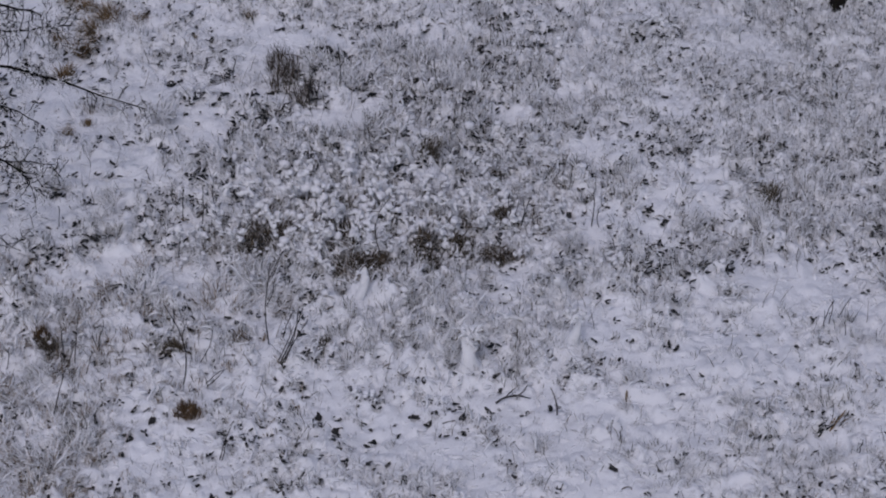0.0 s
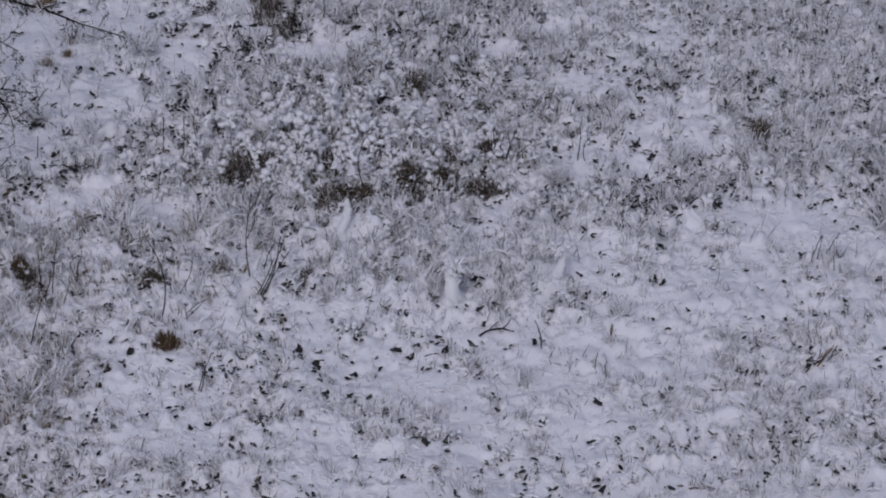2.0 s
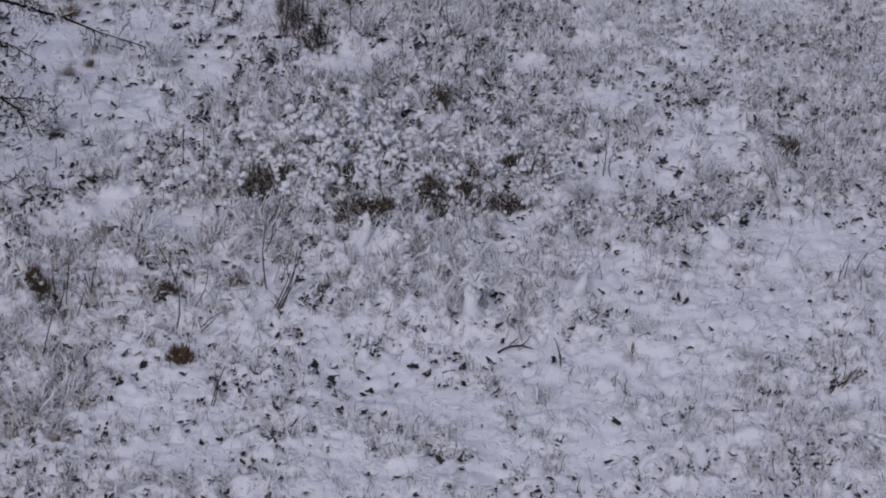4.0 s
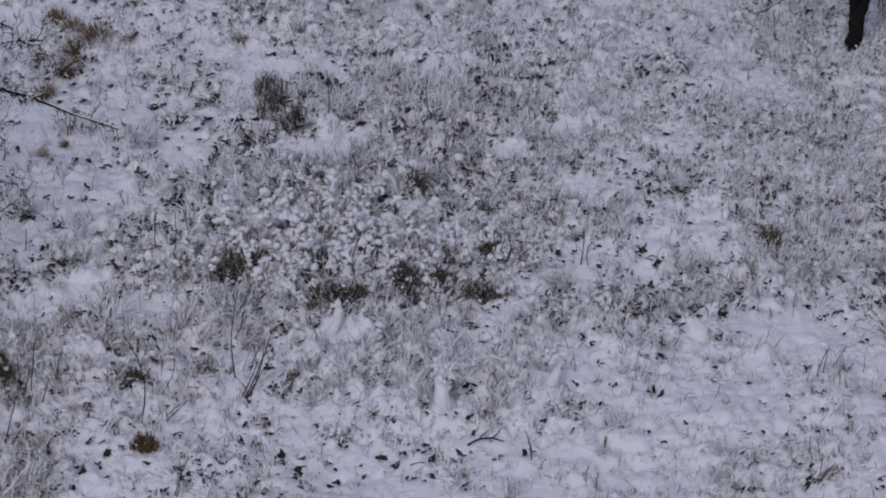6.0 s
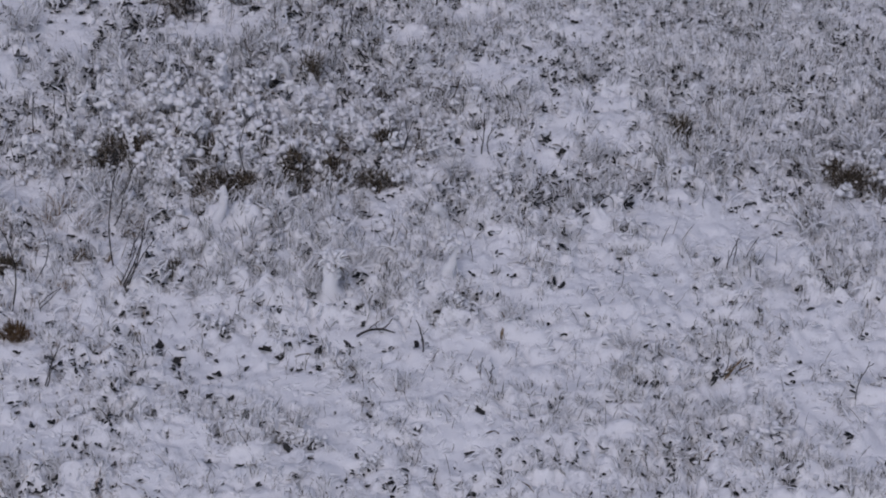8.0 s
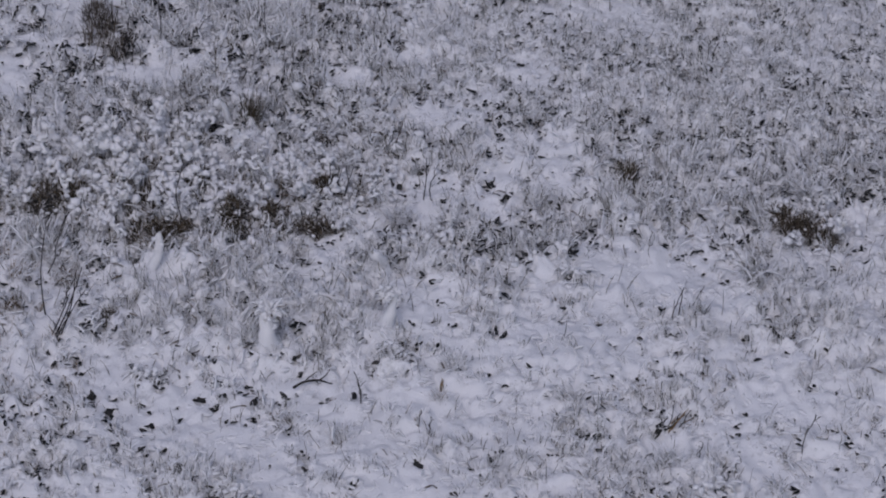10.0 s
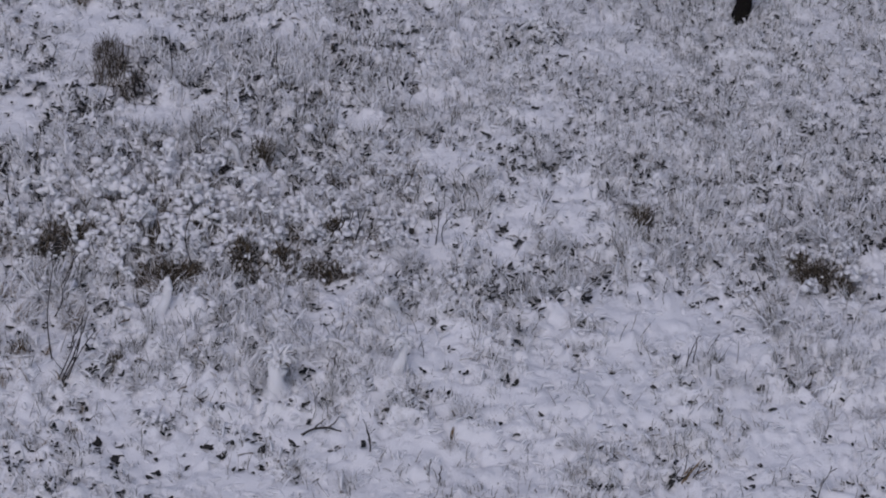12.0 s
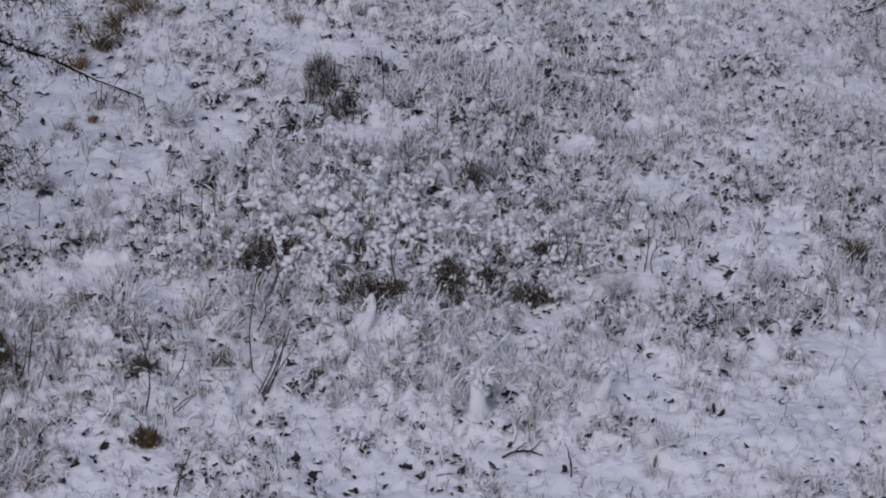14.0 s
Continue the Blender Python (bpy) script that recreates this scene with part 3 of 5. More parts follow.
def limb(rng, points, r0, r1, share, parent, reach=0.5, spurs=0, laden=0.0):
    """One limb through a few given places, with its twigs and the snow on it."""
    pts = np.array(points, float)
    f = np.linspace(0, len(pts) - 1, 14)
    line = np.stack([np.interp(f, np.arange(len(pts)), pts[:, c]) for c in range(3)], -1)
    for _ in range(2):
        line[1:-1] = (line[:-2] + 2 * line[1:-1] + line[2:]) / 4
    line[1:-1] += rng.normal(0, 0.012, line[1:-1].shape)
    radii = np.linspace(r0, r1, 14)
    wood, snow = Pieces(), Pieces()
    tube(wood, line, radii, 8)
    snow_on(snow, line, radii, rng, share * 0.5 if abs(line[-1, 2] - line[0, 2]) < 1.3 else 0)
    twigs(rng, wood, snow, line, min(max(r0 * 0.6, 0.012), 0.016), 0, share, reach)
    for _ in range(spurs):
        k = rng.randint(4, 13)
        way = line[k] - line[k - 1]
        way = way / np.linalg.norm(way) * 0.5 + rng.normal(0, 0.6, 3) - (0, 0, 0.35)
        tube(wood, wander(rng, line[k - 1] + (line[k] - line[k - 1]) * rng.rand(), way, rng.uniform(0.05, 0.16), 3, 0.15), np.linspace(0.008, 0.0045, 4), 4)
    if laden:
        first = int(14 * (1 - laden))
        fat = rng.uniform(0.55, 1.25, 14 - first) * (0.005 + 0.28 * radii[first:])
        fat[0] = fat[-1] = 0.003
        tube(snow, line[first:] + rng.normal(0, 0.003, (14 - first, 3)) + np.stack([0 * fat, 0 * fat, radii[first:] * 0.7 + fat * 0.7], -1), fat, 7)
    ob = part("limb", wood.mesh("limb", M_BARK), parent)
    if snow.v:
        part("snow", snow.mesh("snow", M_SNOW), ob, "fresh snow lying along the limb", True)
    return ob


rng = np.random.RandomState(7)
TX, TY = 5.35, 4.74
tree = thing("tree", "dark bare tree forking low into several snow-dusted stems", "tree")
tree.location = (TX, TY, height(TX, TY))
trunk = Pieces()
tl = np.array([(0, 0, -0.1), (0.0, 0, 0.02), (0.015, 0, 0.10), (0.01, 0, 0.22), (0.012, 0.01, 0.40), (0.012, 0.01, 0.54)])
tube(trunk, tl, [0.15, 0.108, 0.092, 0.092, 0.096, 0.055], 16)
part("trunk", trunk.mesh("trunk", M_BARK), tree, "dark rough trunk with greenish moss near the foot")
for pts, r0, r1, share, reach in (
    (((-0.03, 0, 0.22), (-0.045, 0, 0.5), (-0.075, 0, 0.95), (-0.09, 0.03, 1.6), (-0.2, 0.1, 2.6), (-0.3, 0.2, 3.8)), 0.064, 0.018, 0.85, 0.45),
    (((0.035, 0, 0.22), (0.055, 0, 0.5), (0.075, 0.02, 1.0), (0.09, 0, 1.6), (0.2, 0.1, 2.7), (0.3, 0, 4.0)), 0.060, 0.018, 0.85, 0.45),
    (((0.05, 0.03, 0.22), (0.10, 0.05, 0.5), (0.16, 0.06, 0.85), (0.24, 0.05, 1.35), (0.5, 0.2, 2.3), (0.9, 0.3, 3.2)), 0.052, 0.012, 0.85, 0.4),
    (((0.06, 0.0, 0.28), (0.15, 0.0, 0.6), (0.25, 0.1, 1.0), (0.45, 0.2, 1.6)), 0.018, 0.006, 0.85, 0.4),
    (((-0.06, -0.02, 1.12), (-0.3, -0.1, 1.16), (-0.62, -0.2, 1.05), (-0.95, -0.3, 0.74), (-1.28, -0.35, 0.62)), 0.019, 0.006, 0.95, 0.5),
    (((-0.08, 0, 1.25), (-0.5, 0.1, 1.35), (-0.9, 0.2, 1.2), (-1.35, 0.2, 1.15)), 0.018, 0.006, 0.95, 0.55),
    (((0.1, 0, 0.98), (0.4, 0.1, 1.02), (0.75, 0.1, 0.95), (1.05, 0.15, 0.6)), 0.016, 0.005, 0.85, 0.35),
    (((-0.1, 0.03, 1.5), (-0.5, -0.2, 1.85), (-1.0, -0.4, 2.1)), 0.025, 0.008, 0.9, 0.45),
    (((0.1, 0.03, 1.5), (0.5, -0.1, 1.9), (1.0, -0.2, 2.2)), 0.025, 0.008, 0.9, 0.45),
):
    limb(rng, pts, r0, r1, share, tree, reach, 10, 0.6 if pts[0][2] > 0.9 else 0)

# ---- the tree whose snowy branches hang in from the west ----
rng = np.random.RandomState(21)
west = thing("tree", "bare tree with long snow-laden hanging branches", "tree")
west.location = (-6.9, 1.3, height(-6.9, 1.3))
trunk = Pieces()
tube(trunk, [(0, 0, -0.1), (0, 0, 0.05), (0.02, 0, 0.4), (0, 0.03, 1.1), (0.08, 0, 2.0), (0.1, 0.05, 3.2), (0.0, 0.1, 4.6)], [0.2, 0.16, 0.13, 0.12, 0.10, 0.08, 0.04], 14)
part("trunk", trunk.mesh("trunk", M_BARK), west, "dark bare trunk")
for pts, r0, r1, share, reach in (
    (((0.05, 0, 1.75), (1.0, -0.15, 2.15), (2.05, -0.2, 2.06), (2.45, -0.2, 1.97), (2.98, -0.2, 1.66), (3.65, -0.22, 1.40)), 0.024, 0.009, 0.5, 0.24),
    (((0.05, 0, 1.9), (1.1, 0.2, 2.4), (2.1, 0.25, 2.2), (2.85, 0.3, 2.24)), 0.022, 0.008, 0.5, 0.55),
    (((0.05, 0, 2.1), (1.0, 0.4, 2.7), (2.0, 0.3, 2.6), (2.5, 0.3, 2.4)), 0.026, 0.008, 0.5, 0.55),
    (((0.05, 0, 1.5), (1.0, -0.7, 1.7), (1.9, -1.0, 1.45), (2.3, -1.1, 1.15), (2.42, -1.1, 0.88)), 0.02, 0.007, 0.5, 0.42),
    (((0.05, 0, 1.4), (1.0, -0.8, 1.5), (2.0, -1.1, 1.38), (2.65, -1.1, 1.30)), 0.016, 0.004, 0.5, 0.25),
    (((0.05, 0, 1.6), (0.9, -0.2, 1.8), (1.9, -0.4, 1.75), (2.45, -0.5, 1.45)), 0.018, 0.005, 0.5, 0.3),
    (((0.05, 0, 1.2), (0.9, -1.2, 1.1), (1.8, -1.7, 0.9), (2.25, -1.9, 0.7)), 0.016, 0.004, 0.5, 0.3),
    (((0.05, 0, 2.6), (0.5, 0.8, 3.6), (1.1, 1.3, 4.6)), 0.04, 0.01, 0.5, 0.5),
    (((0.05, 0, 2.8), (-0.8, -0.3, 3.8), (-1.5, -0.6, 4.8)), 0.04, 0.01, 0.5, 0.5),
):
    limb(rng, pts, r0, r1, share, west, reach, 46 if r0 == 0.024 else 26, 0.22 if r0 == 0.024 else 0)


# ---- brambles: arching canes under a load of snow ----
def bramble(rng, wide=0.55, high=0.42, canes=13):
    bush = thing("bramble_bush", "snow-laden bramble thicket with withered dark leaves inside", "bush", "brambles in the thicket")
    twig, snow, leaf = Pieces(), Pieces(), Pieces()
    spots, sizes = [], []
    for _ in range(canes):
        cane = Pieces()
        a = rng.uniform(0, 2 * math.pi)
        r = rng.uniform(0, 0.25)
        start = (math.cos(a) * r, math.sin(a) * r, -0.02)
        b = a + rng.normal(0, 0.7)
        rise = rng.uniform(0.7, 1.25)
        line = wander(rng, start, (math.cos(b) * 0.55, math.sin(b) * 0.55, rise), wide * rng.uniform(1.0, 1.7), 9, 0.12, -0.17)
        line[:, 2] = np.maximum(line[:, 2] * high / 0.42, 0.01)
        tube(cane, line, np.linspace(0.008, 0.003, 10), 4)
        snow_sleeve(snow, rng, line[3:7] if rng.rand() < 0.5 else line[5:], rng.uniform(0.012, 0.024))
        for k in range(2, 10):
            for _ in range(2):
                way = rng.normal(0, 1, 3) * (1, 1, 0.6) + (0, 0, 0.5)
                side = wander(rng, line[k], way, rng.uniform(0.08, 0.22), 5, 0.4, -0.06)
                tube(cane, side, np.linspace(0.004, 0.002, 6), 3)
                if rng.rand() < 0.9:
                    snow_sleeve(snow, rng, side[1:], rng.uniform(0.020, 0.040))
                    knob = rng.uniform(0.020, 0.036) * (1.7 if rng.rand() < 0.45 else 1)
                    for f in np.arange(rng.uniform(0.1, 0.9), 1.0, 0.6):
                        q = int(f * 5)
                        spots.append(side[q] + (side[q + 1] - side[q]) * (f * 5 - q) + rng.normal(0, 0.006, 3) + (0, 0, 0.5 * knob))
                        sizes.append(knob * rng.uniform(0.65, 1.25) * (1.5 if rng.rand() < 0.10 else 1))
        part("cane", cane.mesh("cane", M_CANE), bush)
    n = 280
    a, r = rng.uniform(0, 2 * math.pi, n), wide * np.sqrt(rng.uniform(0, 1, n)) * 0.95
    roots = np.stack([np.cos(a) * r, np.sin(a) * r, rng.uniform(-0.02, 0.5, n) * high * (1 - (r / wide) ** 2 * 0.7)], -1)
    ribbons(leaf, roots, rng.uniform(0.04, 0.10, n), rng.uniform(0, 6.3, n), rng.uniform(0.2, 1.4, n), rng.uniform(0, 1.4, n), rng.uniform(0.014, 0.035, n))
    n = 260
    a, r = rng.uniform(0, 2 * math.pi, n), wide * np.sqrt(rng.uniform(0, 1, n))
    roots = np.stack([np.cos(a) * r, np.sin(a) * r, np.full(n, -0.02)], -1)
    ribbons(twig, roots, rng.uniform(0.18, 0.42, n) * high / 0.42, rng.uniform(0, 6.3, n), rng.uniform(0, 0.4, n), rng.uniform(0, 0.7, n), rng.uniform(0.005, 0.012, n))
    lumps(snow, spots, sizes, rng, 0.85, ICO1, 0.28)
    n = 90
    a, r = rng.uniform(0, 2 * math.pi, n), wide * np.sqrt(rng.uniform(0, 1, n))
    roots = np.stack([np.cos(a) * r, np.sin(a) * r, rng.uniform(0.0, 0.5, n) * high * (1 - (r / wide) ** 2 * 0.7)], -1)
    strands(snow, roots, rng.uniform(0.14, 0.30, n), rng.uniform(0, 6.3, n), rng.uniform(0, 0.5, n), rng.uniform(0, 1.4, n), rng.uniform(0.007, 0.014, n), rng, 4, 4)
    part("undergrowth", twig.mesh("undergrowth", M_CANE), bush, "dull brown dead stems", True)
    part("foliage", leaf.mesh("foliage", M_LEAF), bush, "withered brown and grey leaves", True)
    part("snow", snow.mesh("snow", M_SNOW), bush, "rounded knobs of snow along the canes", True)
    return bush


def spread(maker, variants, places, seed):
    """Builds a few kinds of a thing and copies them to the places (x, y, size)."""
    r = np.random.RandomState(seed)
    kinds = [maker(np.random.RandomState(seed + 1 + k)) for k in range(variants)]
    for n, (x, y, s) in enumerate(places):
        m = placed(x, y, r.uniform(0, 6.3), s)
        if n < variants:
            kinds[n].matrix_basis = m
        else:
            copy_thing(kinds[n % variants], m)


BRAMBLES = (
    (-2.45, 0.35, 0.6), (-1.65, 0.75, 0.85), (-1.55, 0.15, 0.7), (-0.95, 0.6, 0.9), (-0.45, 0.7, 0.85), (0.15, 0.5, 0.9), (0.75, 0.4, 0.8), (-0.42, 0.2, 0.55),
    (0.5, 0.0, 0.55), (-1.3, -0.15, 0.6), (-0.55, -0.02, 0.45), (-0.75, 1.15, 0.8), (0.1, 1.05, 0.75), (0.8, 0.9, 0.7), (-1.5, 1.25, 0.7), (1.25, 0.45, 0.6),
    (-2.15, -0.25, 0.55), (-2.75, 0.1, 0.5), (0.98, -0.1, 0.5), (5.85, -0.1, 0.7), (0.9, 1.5, 0.5), (2.0, -0.5, 0.5),
)
spread(bramble, 4, BRAMBLES, 100)


# ---- dead weeds with snow on their heads ----
def weed(rng):
    w = thing("weed_clump", "clump of dead upright weeds with frosted seed heads", "weeds", "frosted weed clumps")
    under, snow = Pieces(), Pieces()
    for _ in range(rng.randint(7, 11)):
        stem = Pieces()
        a = rng.uniform(0, 6.3)
        r = rng.uniform(0, 0.16)
        line = wander(rng, (math.cos(a) * r, math.sin(a) * r, -0.02), (rng.normal(0, 0.3), rng.normal(0, 0.3), 1), rng.uniform(0.16, 0.40), 6, 0.12)
        tube(stem, line, np.linspace(0.0055, 0.003, 7), 4)
        if rng.rand() < 0.8:
            snow_sleeve(snow, rng, line[2:], rng.uniform(0.008, 0.014))
        for k in range(2, 7):
            if rng.rand() < 0.7:
                side = wander(rng, line[k], rng.normal(0, 1, 3) + (0, 0, 0.6), rng.uniform(0.06, 0.15), 4, 0.2, -0.03)
                tube(stem, side, np.linspace(0.0035, 0.002, 5), 3)
                if rng.rand() < 0.85:
                    snow_sleeve(snow, rng, side[1:], rng.uniform(0.008, 0.016))
        part("stem", stem.mesh("stem", M_WEED), w)
    n = 60
    a, r = rng.uniform(0, 6.3, n), rng.uniform(0, 0.2, n)
    ribbons(under, np.stack([np.cos(a) * r, np.sin(a) * r, np.full(n, -0.02)], -1), rng.uniform(0.08, 0.2, n), rng.uniform(0, 6.3, n), rng.uniform(0, 0.8, n), rng.uniform(0.2, 1.4, n), rng.uniform(0.006, 0.016, n))
    part("undergrowth", under.mesh("undergrowth", M_WEED), w, "dark dead leaves at the foot", True)
    part("snow", snow.mesh("snow", M_SNOW), w, "snow wrapped round the stems", True)
    return w


r = np.random.RandomState(55)
spots = []
while len(spots) < 140:
    x, y = r.uniform(-5.2, 7.0), r.uniform(-4.8, 6.6)
    middle = math.exp(-(((x + 0.2) / 2.6) ** 2 + ((y - 1.9) / 1.7) ** 2))
    if r.rand() < (0.10 + 0.75 * middle) * float(cover(np.array([x]), np.array([y]))[0]) and all((x - a) ** 2 + (y - b) ** 2 > 0.05 for a, b, _ in spots):
        spots.append((x, y, r.uniform(0.6, 1.05) * float(growth(np.array([x]), np.array([y]))[0])))
spread(weed, 6, spots, 200)


# ---- tussocks of grass ----
def tussock(rng, mat=None, blades=110, long=0.30, radius=0.13, name="grass_tussock", label="tussock of dead grass bowed under hoar frost", group="frosted tussocks", curl=1.5, coated=38):
    g = thing(name, label, "grass", group)
    blade, snow = Pieces(), Pieces()
    n = blades
    a, r = rng.uniform(0, 6.3, n), radius * np.sqrt(rng.uniform(0, 1, n))
    sweep = rng.uniform(0, 6.3)
    turn = np.where(rng.rand(n) < 0.3, a + rng.normal(0, 0.8, n), sweep + rng.normal(0, 0.9, n))
    ribbons(blade, np.stack([np.cos(a) * r, np.sin(a) * r, np.full(n, -0.03)], -1), long * rng.uniform(0.5, 1.15, n), turn, rng.uniform(0.02, 0.45, n), rng.uniform(0.2, curl, n), rng.uniform(0.005, 0.012, n), twist=rng.normal(0, 0.6, n))
    part("grass", blade.mesh("grass", mat or M_HOAR), g, joined=True)
    k = coated
    a, r = rng.uniform(0, 6.3, k), radius * 1.1 * np.sqrt(rng.uniform(0, 1, k))
    turn = np.where(rng.rand(k) < 0.25, a + rng.normal(0, 0.8, k), sweep + rng.normal(0, 1.0, k))
    strands(snow, np.stack([np.cos(a) * r, np.sin(a) * r, np.full(k, 0.0)], -1), long * rng.uniform(0.4, 1.05, k), turn, rng.uniform(0.02, 0.5, k), rng.uniform(0.3, 1.5, k), rng.uniform(0.006, 0.013, k), rng, 4)
    part("frosted_grass", snow.mesh("frosted_grass", M_COAT), g, "upright blades wrapped in snow", True)
    return g


spots = []
while len(spots) < 260:
    x, y = r.uniform(-5.2, 7.0), r.uniform(-5.0, 6.6)
    if r.rand() < 0.12 + float(cover(np.array([x]), np.array([y]))[0]) and all((x - a) ** 2 + (y - b) ** 2 > 0.06 for a, b, _ in spots):
        spots.append((x, y, r.uniform(0.65, 1.2) * float(growth(np.array([x]), np.array([y]))[0])))
spread(tussock, 6, spots, 300)


def brown_tuft(rng):
    return tussock(rng, M_BROWN, 230, 0.40, 0.13, "brown_grass_tuft", "sagging tuft of rust-brown dead grass clear of snow", "brown grass tufts", 1.6, 5)


# Brown tufts: x, y, size.
BROWN = (
    (-4.24, 4.3, 0.8), (-4.10, 4.75, 0.75), (-3.90, 5.0, 0.75), (-4.40, 3.7, 0.6), (-4.52, 4.5, 0.65), (-4.41, 5.42, 0.8), (-4.2, 5.15, 0.8), (-4.09, 2.73, 0.5), (-4.34, 2.49, 0.5),
    (-3.51, 5.0, 0.6), (-2.13, 5.0, 0.5), (-2.82, 4.5, 0.38), (-2.43, 4.28, 0.3), (-0.37, 2.5, 0.5), 
    (-2.18, -1.55, 0.55), (-1.95, -1.5, 0.5), (-4.36, -1.55, 0.5), (-3.7, -3.1, 0.4), (-2.93, 0.65, 0.4), (0.72, 5.9, 0.6),
)
spread(brown_tuft, 4, BROWN, 400)


def dark_weed(rng):
    w = thing("dark_weed_clump", "dense clump of dark bare weed stems poking through snow", "weeds", "dark weed clumps")
    stem = Pieces()
    for _ in range(22):
        a, q = rng.uniform(0, 6.3), 0.2 * math.sqrt(rng.rand())
        line = wander(rng, (math.cos(a) * q, math.sin(a) * q, -0.02), (rng.normal(0, 0.2), rng.normal(0, 0.2), 1), rng.uniform(0.2, 0.5), 5, 0.09)
        tube(stem, line, np.linspace(0.006, 0.0025, 6), 4)
        for k in (2, 3, 4):
            side = wander(rng, line[k], rng.normal(0, 1, 3) + (0, 0, 1), rng.uniform(0.05, 0.15), 3, 0.1)
            tube(stem, side, np.linspace(0.003, 0.0018, 4), 3)
    n = 120
    a, q = rng.uniform(0, 6.3, n), 0.2 * np.sqrt(rng.uniform(0, 1, n))
    ribbons(stem, np.stack([np.cos(a) * q, np.sin(a) * q, np.full(n, -0.02)], -1), rng.uniform(0.1, 0.3, n), rng.uniform(0, 6.3, n), rng.uniform(0, 0.6, n), rng.uniform(0, 1.0, n), rng.uniform(0.005, 0.012, n))
    part("thicket", stem.mesh("thicket", M_WEED), w, joined=True)
    return w


def hummock(rng, x, y, wide, tall, mat, label):
    h = thing("grass_hummock", label, "grass", "bare hummocks")
    dome, blade = Pieces(), Pieces()
    v, f = ICO2
    bumps = 1 + 0.18 * rng.uniform(-1, 1, (len(v), 1))
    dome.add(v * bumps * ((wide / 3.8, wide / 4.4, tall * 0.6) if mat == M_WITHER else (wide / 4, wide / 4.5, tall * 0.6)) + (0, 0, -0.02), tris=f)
    n = 950 if mat == M_WITHER else 330
    a, q = rng.uniform(0, 6.3, n), np.sqrt(rng.uniform(0, 1, n)) * 0.98
    ragged = 1 + 0.3 * np.sin(2 * a + rng.uniform(0, 6.3)) + 0.2 * np.sin(5 * a + rng.uniform(0, 6.3))
    foot = np.stack([np.cos(a) * q * ragged * wide / 2.3 + rng.normal(0, 0.012, n), np.sin(a) * q * ragged * wide / 2.7 + rng.normal(0, 0.012, n)], -1)
    if mat == M_WITHER:
        roots = np.stack([foot[:, 0], foot[:, 1], tall * rng.uniform(0.1, 0.85, n) * np.sqrt(1 - q * q)], -1)
        ribbons(blade, roots, rng.uniform(0.04, 0.13, n), rng.uniform(0, 6.3, n), rng.uniform(0.0, 2.2, n), rng.uniform(-0.8, 0.8, n), rng.uniform(0.005, 0.016, n), twist=rng.normal(0, 0.8, n))
    else:
        roots = np.stack([foot[:, 0], foot[:, 1], np.full(n, -0.02)], -1)
        ribbons(blade, roots, (tall + 0.02) * (1.05 - 0.45 * q * q) * rng.uniform(0.6, 1.15, n), a + rng.normal(0, 0.9, n), rng.uniform(0, 0.15, n), rng.uniform(0.1, 0.9, n) * (0.4 + 0.6 * q), rng.uniform(0.006, 0.013, n), twist=rng.normal(0, 0.8, n))
    caps = Pieces()
    k = 9 if mat == M_WITHER else 5
    b = rng.uniform(0, 6.3, k)
    lumps(caps, np.stack([np.cos(b) * wide * 0.42, np.sin(b) * wide * 0.36, tall * rng.uniform(0.05, 0.75, k)], -1), rng.uniform(0.012, 0.032, k), rng, 0.8, ICO1, 0.2)
    part("snow", caps.mesh("snow", M_SNOW), h, "clots of snow caught in the blades", True)
    # Withered mounds take a near-black core: the thicket's inner shade as colour.
    part("turf", dome.mesh("turf", M_LITTER_SHADE if mat == M_WITHER else mat), h)
    part("grass", blade.mesh("grass", mat), h, "tangled dead blades", True)
    h.matrix_basis = placed(x, y)


for n, (x, y, wide, tall, rust) in enumerate(((-1.28, -1.68, 0.18, 0.19, 0), (-2.76, -2.8, 0.26, 0.22, 1), (0.05, 1.6, 0.17, 0.36, 0), (1.03, 1.68, 0.14, 0.14, 0), (-2.93, -1.75, 0.22, 0.24, 0), (3.99, 0.62, 0.2, 0.34, 0), (5.97, -0.35, 0.24, 0.2, 0), (-4.33, -1.62, 0.11, 0.30, 0), (-4.42, -1.40, 0.12, 0.26, 1))):
    hummock(np.random.RandomState(540 + n), x, y, wide, tall, M_RUST if rust else M_MOSS, "low hummock of rust-brown dead turf" if rust else "low hummock of olive-brown mossy turf")

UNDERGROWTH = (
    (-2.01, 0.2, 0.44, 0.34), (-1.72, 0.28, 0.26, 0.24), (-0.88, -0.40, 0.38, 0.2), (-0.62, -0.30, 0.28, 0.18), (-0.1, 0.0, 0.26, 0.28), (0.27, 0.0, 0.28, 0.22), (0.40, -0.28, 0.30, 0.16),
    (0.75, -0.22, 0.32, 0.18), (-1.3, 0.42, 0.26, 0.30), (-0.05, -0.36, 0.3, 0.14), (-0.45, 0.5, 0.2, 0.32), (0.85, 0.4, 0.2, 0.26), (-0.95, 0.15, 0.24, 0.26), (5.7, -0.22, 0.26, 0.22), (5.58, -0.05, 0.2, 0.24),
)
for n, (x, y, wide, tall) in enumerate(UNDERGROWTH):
    hummock(np.random.RandomState(560 + n), x, y, wide * 1.4, tall * 1.1, M_WITHER, "mound of withered brown undergrowth with a near-black core for the shade under the brambles")

